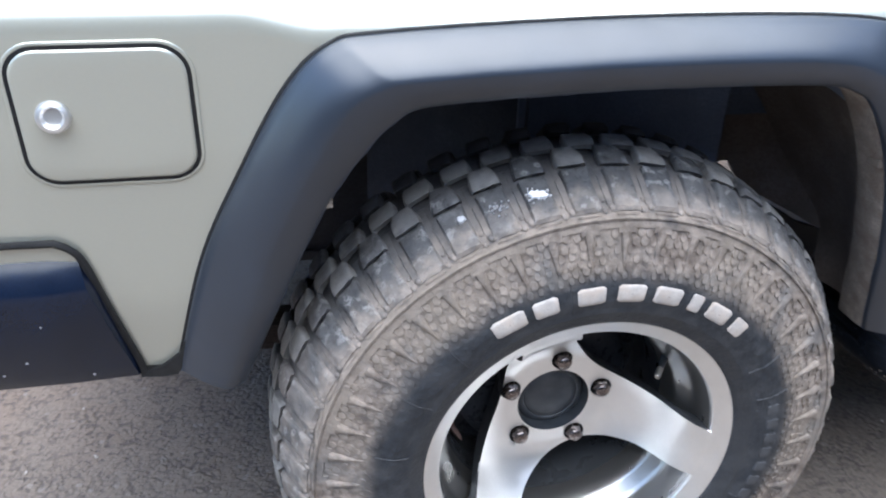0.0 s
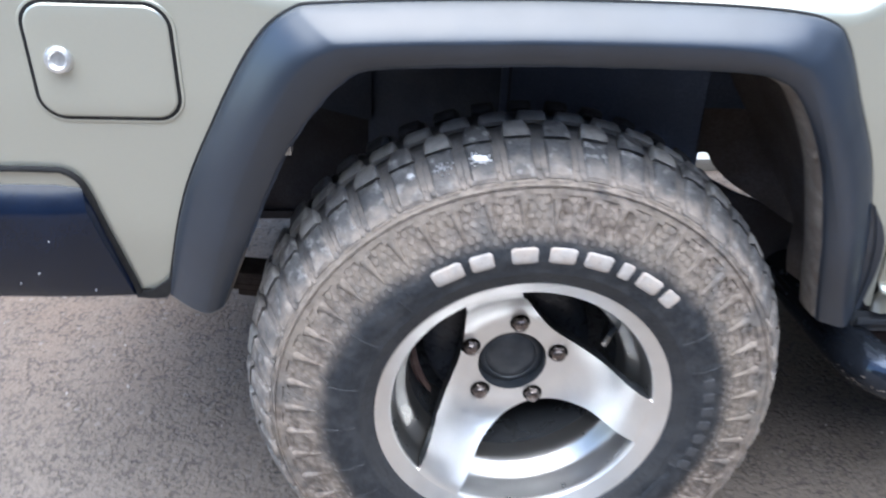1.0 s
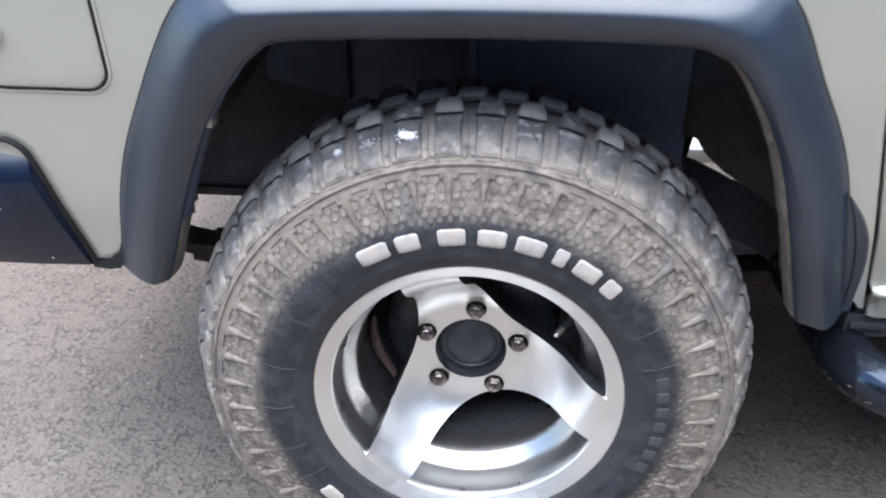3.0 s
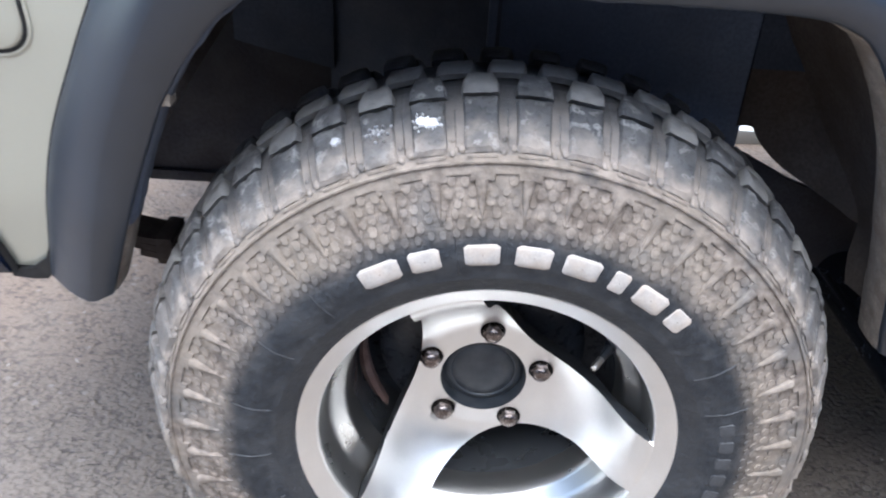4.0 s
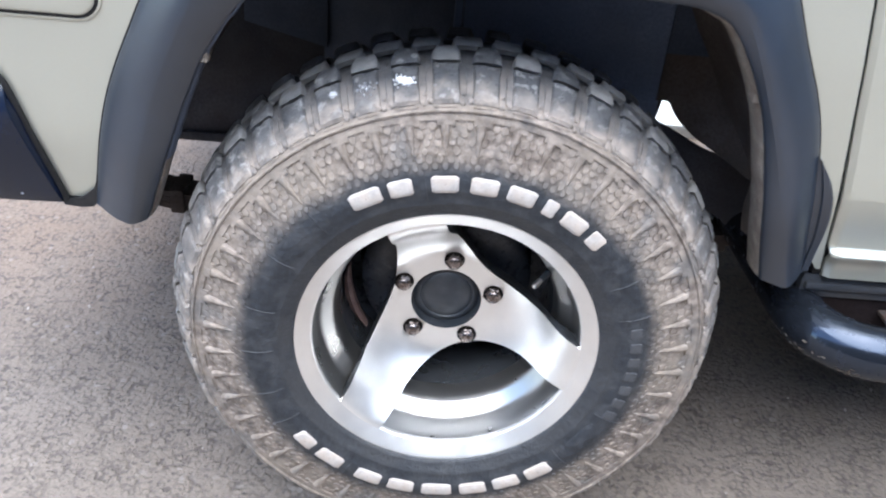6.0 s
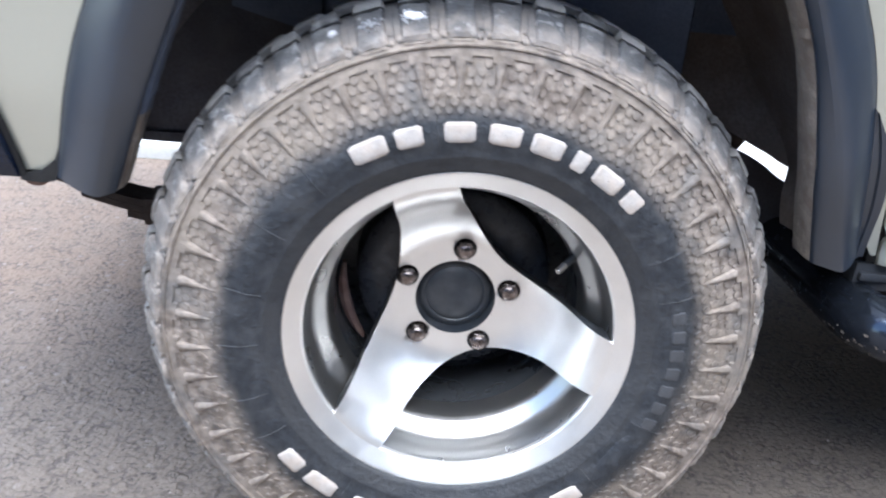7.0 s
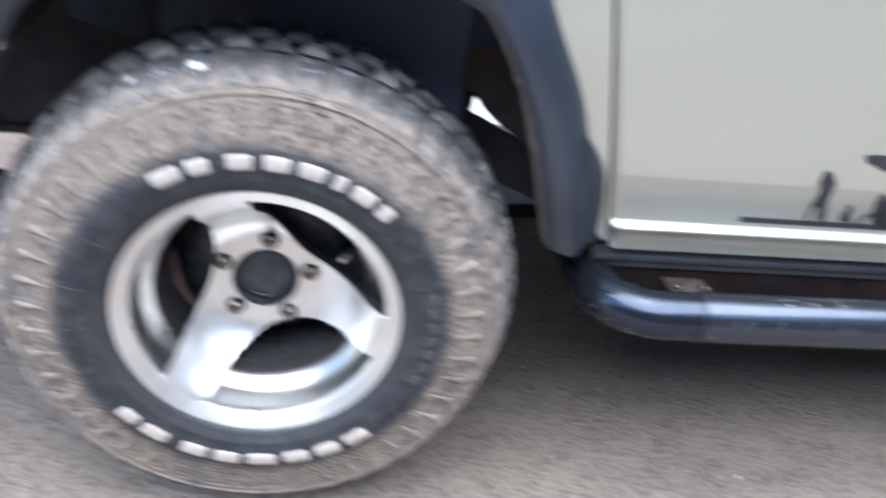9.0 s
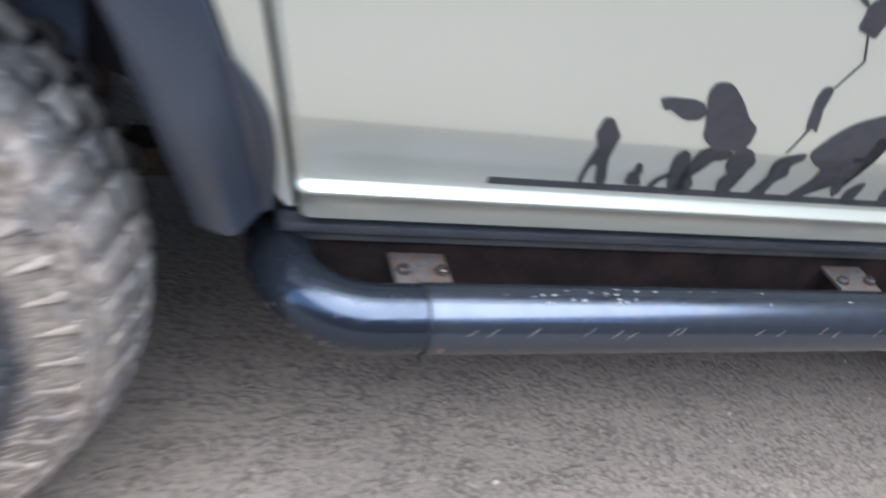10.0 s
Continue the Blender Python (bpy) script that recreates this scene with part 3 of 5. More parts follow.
def build_housing():
    """The wheel housing: a liner that runs in from the arch, and the inner walls behind the tyre."""
    rows = []
    for p in lip:
        y0 = side_y(p.z) - 0.008
        y1 = y0 + 0.03 + (0.27 - y0 - 0.10 * smooth01(-0.15, 0.1, p.x)) * (smooth01(0.66, 0.80, p.z) if p.x < -0.1 else 1.0) if p.x < 0.25 else float(np.interp(p.z, (0.49, 0.558, 0.62, 0.75), (0.10, 0.12, 0.17, 0.20)))
        spread = float(np.interp(p.z, (0.48, 0.51, 0.558, 0.64, 0.75), (0.012, 0.016, 0.038, 0.020, 0.0))) if p.x > 0.25 else 0.0
        outw = (Vector((p.x, 0, p.z)) - Vector((-0.03, 0, 0.55))).normalized()
        rows.append([Vector((p.x + spread * t, y0 + (y1 - y0) * t, p.z)) + outw * (0.006 + 0.02 * math.sin(t * math.pi)) for t in np.linspace(0, 1, 7)])
    first = next(k for k, p in enumerate(lip) if p.z > 0.82)
    last = next(k for k, p in enumerate(lip) if k > first and p.z < 0.80)
    part("arch_liner", solid(rows[:first + 1], (0, 0, 0.004)), DUSTY, car, "brown dusty liner of the wheel housing")
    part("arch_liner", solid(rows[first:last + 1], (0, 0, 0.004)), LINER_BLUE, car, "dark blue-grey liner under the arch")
    part("arch_liner", solid(rows[last:], (0, 0, 0.004)), DUSTY, car, "brown dusty liner of the wheel housing")
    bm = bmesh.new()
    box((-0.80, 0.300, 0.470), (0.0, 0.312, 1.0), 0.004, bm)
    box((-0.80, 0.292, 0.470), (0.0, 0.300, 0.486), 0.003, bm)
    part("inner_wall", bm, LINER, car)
    # lit tone on this wall; the curved and upper walls take the shaded tone
    part("inner_wall", box((-0.02, 0.200, 0.42), (0.306, 0.212, 1.0), 0.004), LINER_NAVY_LIT, car)
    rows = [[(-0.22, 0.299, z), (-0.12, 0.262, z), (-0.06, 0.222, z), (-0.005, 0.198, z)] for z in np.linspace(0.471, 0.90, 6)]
    part("inner_wall", solid(rows, (0, 0.004, 0)), LINER_SHADED, car)
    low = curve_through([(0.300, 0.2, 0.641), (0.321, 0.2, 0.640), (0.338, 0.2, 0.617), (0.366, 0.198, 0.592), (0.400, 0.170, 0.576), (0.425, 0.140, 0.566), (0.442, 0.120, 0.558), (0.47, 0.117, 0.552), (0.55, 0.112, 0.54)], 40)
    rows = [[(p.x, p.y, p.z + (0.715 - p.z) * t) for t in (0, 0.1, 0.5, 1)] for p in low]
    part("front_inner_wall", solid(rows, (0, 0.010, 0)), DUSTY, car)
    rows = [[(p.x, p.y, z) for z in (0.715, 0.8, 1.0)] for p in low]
    part("front_inner_wall", solid(rows, (0, 0.010, 0)), LINER_SHADED, car)
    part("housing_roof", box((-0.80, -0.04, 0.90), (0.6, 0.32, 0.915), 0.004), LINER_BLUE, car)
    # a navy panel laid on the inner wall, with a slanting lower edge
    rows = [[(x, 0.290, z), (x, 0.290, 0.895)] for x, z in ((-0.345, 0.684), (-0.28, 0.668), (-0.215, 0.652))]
    part("housing_panel", solid(rows, (0, 0.008, 0)), LINER_SHADED, car, "navy panel inside the wheel housing")
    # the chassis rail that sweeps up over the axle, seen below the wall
    top = curve_through([(0.05, 0, 0.64), (0.20, 0, 0.63), (0.323, 0, 0.587), (0.364, 0, 0.569), (0.411, 0, 0.546), (0.445, 0, 0.534), (0.475, 0, 0.519), (0.515, 0, 0.495), (0.60, 0, 0.47), (0.70, 0, 0.46)], 36)
    rows = [[(p.x, 0.25, p.z), (p.x - 0.002, 0.25, p.z - 0.03), (p.x - 0.01 * smooth01(0.3, 0.5, p.x), 0.25, p.z - 0.095)] for p in top]
    part("rail_side", solid(rows, (0, 0.012, 0)), LINER, car, "dark brown chassis rail sweeping over the axle")


build_housing()


# ---- under the car ----
def build_underbody():
    part("floor_pan", box((-0.80, 0.312, 0.66), (2.3, 1.42, 0.70), 0.01), UNDER, car)
    part("front_floor_pan", box((0.66, 0.06, 0.455), (2.3, 1.42, 0.50), 0.01), UNDER, car)
    # unseen low slab, added to keep light off the ground beneath the car
    part("gearbox_guard", box((0.80, 0.10, 0.36), (2.2, 1.35, 0.454), 0.03), UNDER, car)
    part("far_flank", box((-0.80, 1.42, 0.37), (2.3, 1.50, 0.96), 0.03), PAINT, car)
    part("chassis_rail", box((0.90, 0.42, 0.50), (2.3, 0.50, 0.62), 0.01), UNDER, car)
    # added panel that carries the shade behind the side step
    part("rocker_closing_panel", box((0.545, 0.012, 0.345), (2.3, 0.024, 0.43), 0.003), MAROON_SHADE, car)
    # leaf spring: a stack of thin leaves
    for k in range(4):
        half = (0.64, 0.58, 0.51, 0.45)[k]
        rows = []
        for t in np.linspace(-1, 1, 21):
            x = t * half
            z = 0.3515 - 0.0115 * k + 0.0815 * x * x + 0.55 * max(0.0, -0.40 - x) ** 2
            rows.append([(x, 0.28, z), (x, 0.295, z + 0.001), (x, 0.325, z + 0.001), (x, 0.34, z)])
        part("spring_leaf", solid(rows, (0, 0, -0.0105)), UNDER, car)
    part("spring_eye", tube([(-0.645, 0.27, 0.414), (-0.645, 0.275, 0.414), (-0.645, 0.345, 0.414), (-0.645, 0.35, 0.414)], [0.016, 0.026, 0.026, 0.016], 20), RUST, car, "rusty spring eye behind the bumper")
    part("spring_shackle", box((-0.675, 0.348, 0.40), (-0.615, 0.356, 0.53), 0.003), RUST, car)
    part("spring_clamp", box((-0.483, 0.274, 0.336), (-0.459, 0.346, 0.380), 0.003), UNDER, car)
    part("hanging_bolt", tube([(-0.503, 0.29, 0.50), (-0.504, 0.29, 0.462), (-0.505, 0.29, 0.460), (-0.506, 0.29, 0.436)], [0.014, 0.014, 0.008, 0.007], 10), UNDER, car)
    part("axle_housing", tube([(0, y, HUB) for y in (0.10, 0.3, 0.45, 0.6, 0.75, 0.9, 1.25)], [0.045, 0.04, 0.045, 0.11, 0.13, 0.06, 0.04], 20), UNDER, car)
    part("damper", tube([(0.30, 0.34, 0.40), (0.325, 0.32, 0.62), (0.335, 0.31, 0.8)], 0.024, 14), UNDER, car)
    part("muffler", tube([(-0.25, 1.22, 0.385), (-0.22, 1.22, 0.385), (0.80, 1.22, 0.385), (0.84, 1.22, 0.385)], [0.05, 0.095, 0.095, 0.05], 24), UNDER, car)
    for x, y in ((0.0, 1.25), (2.175, -0.02), (2.175, 1.25)):
        t = part("plain_tyre", lathe([(0.20, -0.10), (0.25, -0.12), (0.33, -0.12), (0.37, -0.09), (0.376, 0.0), (0.37, 0.09), (0.33, 0.12), (0.20, 0.10), (0.19, 0.0)], 64, closed=True), BLACK, car)
        t.location = (x, y + 0.03, HUB)
    part("rear_crossmember", box((-0.79, 0.30, 0.44), (-0.75, 1.42, 0.56), 0.01), UNDER, car)


build_underbody()


def build_upper_body():
    rows = []
    for x in (-0.80, -0.5, 0.0, 0.8, 1.6, 2.3):
        rows.append([(x, 0.01, 1.05), (x, 0.12, 1.70), (x, 0.30, 1.76), (x, 0.7, 1.78), (x, 1.2, 1.76), (x, 1.4, 1.70), (x, 1.5, 0.95)])
    part("roof", solid(rows, (0, 0, -0.02)), PAINT, car)
    part("rear_panel", box((-0.82, 0.03, 0.56), (-0.79, 1.47, 1.70), 0.01), PAINT, car)
    part("bulkhead", box((2.28, 0.03, 0.45), (2.31, 1.47, 1.70), 0.01), PAINT, car)


build_upper_body()

# ---- bumper ----
def build_bumper():
    cut = curve_through([(-0.585, 0, 0.708), (-0.572, 0, 0.700), (-0.562, 0, 0.684), (-0.552, 0, 0.640), (-0.542, 0, 0.590), (-0.530, 0, 0.527), (-0.528, 0, 0.510)], 22)
    rows = []
    for x in np.linspace(-0.85, -0.60, 5).tolist():
        sec = []
        for z, o in ((0.505, -0.03), (0.503, -0.004), (0.506, 0.010), (0.53, 0.020), (0.60, 0.024), (0.646, 0.026), (0.659, 0.0230), (0.680, 0.005), (0.698, -0.012), (0.709, -0.028)):
            sec.append((x, side_y(z) - o, z))
        rows.append(sec)
    end = []
    for z, o in ((0.505, -0.03), (0.503, -0.004), (0.506, 0.006), (0.53, 0.013), (0.60, 0.018), (0.646, 0.020), (0.659, 0.0170), (0.680, 0.001), (0.698, -0.013), (0.709, -0.028)):
        x = float(np.interp(z, [p.z for p in cut][::-1], [p.x for p in cut][::-1]))
        end.append((x - 0.004, side_y(z) - o, z))
    mid = [tuple(Vector(a).lerp(Vector(b), 0.6)) for a, b in zip(rows[-1], end)]
    edge = [(x + 0.005, y + 0.012, z) for x, y, z in end]
    back = [(x + 0.005, y + 0.045, z) for x, y, z in end]
    tail = [[(x - 0.022, y + 0.030, z) for x, y, z in rows[0]], [(x - 0.030, y + 0.10, z) for x, y, z in rows[0]], [(x - 0.030, 1.44, z) for x, y, z in rows[0]]]
    bm = sheet(tail[::-1] + rows + [mid, end, edge, back])
    bmesh.ops.recalc_face_normals(bm, faces=bm.faces)
    bumper = part("rear_bumper", bm, GLOSS, car, "glossy blue-black plastic corner of the rear bumper")
    rnd = random.Random(29)
    bm = bmesh.new()
    for x, z in ((-0.578, 0.522), (-0.562, 0.531), (-0.571, 0.560), (-0.590, 0.546), (-0.640, 0.556), (-0.668, 0.538), (-0.700, 0.575), (-0.735, 0.530), (-0.612, 0.612)):
        made = bmesh.ops.create_icosphere(bm, subdivisions=1, radius=rnd.uniform(0.0012, 0.0022))
        bmesh.ops.scale(bm, vec=(1, 0.5, 1), verts=made["verts"])
        bmesh.ops.translate(bm, vec=(x, side_y(z) - float(np.interp(z, (0.53, 0.60, 0.65), (0.020, 0.024, 0.026) if x < -0.6 else (0.015, 0.019, 0.021))), z), verts=made["verts"])
    tagged(part("stone_chips", bm, CHIP_GLINT, bumper), kind="stuff")
    line = [Vector((p.x + 0.002, side_y(p.z) - 0.004, p.z)) for p in cut]
    line = [Vector((x, side_y(0.709) - 0.004, 0.709)) for x in (-0.85, -0.73, -0.62)] + line
    part("bumper_seal", tube(line, 0.0042, 8), BLACK, bumper)
    rows = [[(-0.530, side_y(0.51) - 0.006, 0.503), (-0.530, side_y(0.51) - 0.006, 0.510)], [(-0.505, side_y(0.51) - 0.008, 0.502), (-0.505, side_y(0.51) - 0.008, 0.516)], [(-0.488, side_y(0.52) - 0.009, 0.506), (-0.484, side_y(0.53) - 0.009, 0.534)], [(-0.480, side_y(0.53) - 0.009, 0.520), (-0.472, side_y(0.56) - 0.009, 0.562)]]
    part("bumper_bracket", solid(rows, (0, 0.012, 0)), BLACK, car, "dirty black bracket between bumper and flare")


build_bumper()


# ---- door, sill ----
def door_y(z):
    """The door's skin: the flank above a fold at 0.6125 m, tucked in below it."""
    if z < 0.6125:
        return float(np.interp(z, (0.536, 0.6125), (-0.0205, -0.0452)))
    return side_y(z) - 0.0049 * (1 - smooth01(0.6125, 0.78, z))


def build_door():
    cols = np.concatenate([np.linspace(0, 0.03, 5), np.linspace(0.05, 1.75, 30)])
    sec = [(0.466, 0.012), (0.467, 0.0), (0.470, -0.007), (0.485, -0.0090), (0.503, -0.0165), (0.510, -0.0235), (0.5145, -0.0280), (0.5175, -0.0284), (0.5205, -0.0264), (0.5250, -0.0216), (0.5285, -0.0195), (0.536, -0.0205)]
    rows = []
    for d in cols:
        col = []
        edge = 0.006 * (1 - smooth01(0, 0.006, d))
        for z, y in sec + [(z, door_y(z)) for z in (0.56, 0.59, 0.606, 0.611, 0.6125, 0.614, 0.619, 0.63, 0.66, 0.70, 0.75, 0.80, 0.85, 0.90, 0.925)]:
            col.append((gap_x(z) + 0.0065 + d, y + edge, z))
        y0, z0 = col[-1][1], col[-1][2]
        for a in (15, 30, 45, 60, 70):
            z = z0 + 0.035 * math.sin(radians(a))
            col.append((gap_x(z) + 0.0065 + d, y0 + 0.035 * (1 - math.cos(radians(a))) + edge, z))
        z, y = col[-1][2], col[-1][1]
        col += [(gap_x(z) + 0.0065 + d, y + 0.03, z + 0.01), (gap_x(z) + 0.0065 + d, y + 0.07, z + 0.1)]
        rows.append(col)
    door = part("door", solid(rows, (0, 0.006, 0)), PAINT, car, "silver-green door with a bright ledge and dark vinyl graphics")
    # black backing strip, added to make the door gap read dark
    rows = [[(gap_x(z) - 0.006, side_y(z) + 0.009, z), (gap_x(z) + 0.012, side_y(z) + 0.009, z)] for z in np.linspace(0.47, 1.0, 20)]
    part("door_seal", solid(rows, (0, 0.01, 0)), BLACK, car)
    sill = part("sill", box((0.515, 0.006, 0.428), (2.25, 0.05, 0.468), 0.006), SILL, car, "black sill below the door")
    part("sill_moulding", box((0.52, -0.001, 0.444), (2.25, 0.012, 0.456), 0.004), SILL, sill)
    return door


door = build_door()


def vinyl_y(z):
    """Just outside the door's skin at a height."""
    return door_y(z) - 0.0012


def build_graphics():
    """Dark vinyl on the door: a base strip and plain angular shapes rising from it."""
    def cutout(outline):
        ring = [(a[0] + (b[0] - a[0]) * t, a[1] + (b[1] - a[1]) * t) for a, b in zip(outline, outline[1:] + outline[:1]) for t in (0.2, 0.8)]
        bm = bmesh.new()
        bm.faces.new([bm.verts.new((x, 0, z)) for x, z in ring])
        bmesh.ops.triangulate(bm, faces=bm.faces)
        for z in (0.56, 0.585, 0.6125, 0.62, 0.65, 0.69, 0.74, 0.80, 0.85):
            bmesh.ops.bisect_plane(bm, geom=bm.verts[:] + bm.edges[:] + bm.faces[:], plane_co=(0, 0, z), plane_no=(0, 0, 1))
        for v in bm.verts:
            v.co.y = vinyl_y(v.co.z)
        for f in bm.faces:
            f.normal_update()
            if f.normal.y > 0:
                f.normal_flip()
        part("vinyl_shape", bm, DECAL, door, smooth=False)

    rows = [[(x, -0.0216, 0.5365), (x, -0.0242, 0.5475)] for x in np.linspace(0.728, 1.9, 12)]
    part("vinyl_strip", solid(rows, (0, 0.001, 0)), DECAL, door)
    cutout([(0.822, 0.631), (0.82, 0.643), (0.83, 0.645), (0.84, 0.633), (0.849, 0.622), (0.846, 0.608), (0.852, 0.586), (0.868, 0.546), (0.854, 0.545), (0.841, 0.58), (0.835, 0.573), (0.838, 0.545), (0.831, 0.547), (0.828, 0.589), (0.832, 0.601), (0.818, 0.624)])
    cutout([(0.89, 0.549), (0.886, 0.568), (0.892, 0.572), (0.888, 0.584), (0.894, 0.586), (0.903, 0.571), (0.9, 0.565), (0.913, 0.549)])
    cutout([(0.948, 0.544), (0.931, 0.582), (0.927, 0.601), (0.933, 0.611), (0.945, 0.605), (0.954, 0.584), (0.978, 0.557), (0.977, 0.544), (0.955, 0.565), (0.963, 0.543)])
    cutout([(0.918, 0.541), (0.923, 0.563), (0.937, 0.576), (0.941, 0.568), (0.929, 0.557), (0.927, 0.54)])
    cutout([(0.921, 0.685), (0.924, 0.699), (0.943, 0.7), (0.969, 0.679), (0.987, 0.659), (1.005, 0.648), (1.008, 0.623), (0.996, 0.614), (0.967, 0.615), (0.945, 0.629), (0.938, 0.65)])
    cutout([(0.869, 0.676), (0.92, 0.676), (0.935, 0.66), (0.927, 0.651), (0.91, 0.65), (0.89, 0.662), (0.882, 0.659)])
    cutout([(0.953, 0.618), (0.996, 0.614), (0.993, 0.599), (0.966, 0.597), (0.963, 0.562), (0.956, 0.544), (0.95, 0.587)])
    cutout([(1.015, 0.544), (1.004, 0.569), (1.013, 0.574), (0.997, 0.592), (0.995, 0.609), (1.001, 0.622), (1.018, 0.618), (1.036, 0.597), (1.026, 0.575), (1.034, 0.548), (1.03, 0.539)])
    cutout([(1.059, 0.541), (1.062, 0.564), (1.07, 0.573), (1.056, 0.599), (1.062, 0.612), (1.09, 0.621), (1.093, 0.609), (1.082, 0.599), (1.092, 0.581), (1.082, 0.572), (1.08, 0.554), (1.083, 0.538)])
    cutout([(1.092, 0.619), (1.109, 0.651), (1.127, 0.668), (1.157, 0.681), (1.2, 0.69), (1.249, 0.676), (1.203, 0.664), (1.174, 0.659), (1.162, 0.647), (1.151, 0.634), (1.167, 0.594), (1.187, 0.562), (1.182, 0.548), (1.161, 0.576), (1.149, 0.559), (1.125, 0.537), (1.113, 0.541), (1.13, 0.576), (1.129, 0.597), (1.111, 0.604)])
    cutout([(1.197, 0.545), (1.194, 0.568), (1.21, 0.582), (1.215, 0.567), (1.218, 0.544)])
    cutout([(1.256, 0.547), (1.247, 0.572), (1.264, 0.585), (1.269, 0.567), (1.277, 0.543)])
    cutout([(1.309, 0.546), (1.286, 0.58), (1.286, 0.604), (1.306, 0.615), (1.319, 0.587), (1.331, 0.547)])
    cutout([(1.059, 0.671), (1.052, 0.694), (1.054, 0.708), (1.066, 0.708), (1.069, 0.696), (1.069, 0.683), (1.077, 0.664), (1.082, 0.648), (1.071, 0.656), (1.07, 0.647), (1.062, 0.661)])
    cutout([(1.045, 0.776), (1.045, 0.788), (1.039, 0.801), (1.047, 0.812), (1.054, 0.832), (1.073, 0.822), (1.073, 0.799), (1.074, 0.782), (1.073, 0.768), (1.064, 0.77)])
    # a long tapered boom with a looped fin at its end
    cutout([(0.918, 0.866), (0.934, 0.865), (0.948, 0.854), (0.955, 0.856), (0.957, 0.844), (0.963, 0.851), (0.979, 0.841), (1.009, 0.829), (1.050, 0.811), (1.055, 0.834), (0.994, 0.854), (0.954, 0.868), (0.931, 0.876)])
    cutout([(0.922, 0.872), (0.934, 0.876), (0.938, 0.900), (0.933, 0.915), (0.924, 0.905), (0.925, 0.886)])
    cutout([(0.922, 0.872), (0.925, 0.886), (0.912, 0.893), (0.899, 0.884), (0.901, 0.879), (0.912, 0.884), (0.918, 0.879)])
    cutout([(0.922, 0.872), (0.918, 0.862), (0.906, 0.862), (0.899, 0.876), (0.901, 0.880), (0.909, 0.871), (0.915, 0.869)])
    cutout([(1.003, 0.816), (1.016, 0.818), (1.040, 0.803), (1.038, 0.799), (1.016, 0.811)])
    for line in ([(1.062, 0.618), (1.065, 0.627), (1.071, 0.656)], [(1.066, 0.707), (1.072, 0.721), (1.080, 0.742), (1.063, 0.770)]):
        rows = [[(x - 0.0011, vinyl_y(z), z), (x + 0.0011, vinyl_y(z), z)] for x, z in line]
        part("vinyl_line", solid(rows, (0, 0.001, 0)), DECAL, door)


build_graphics()


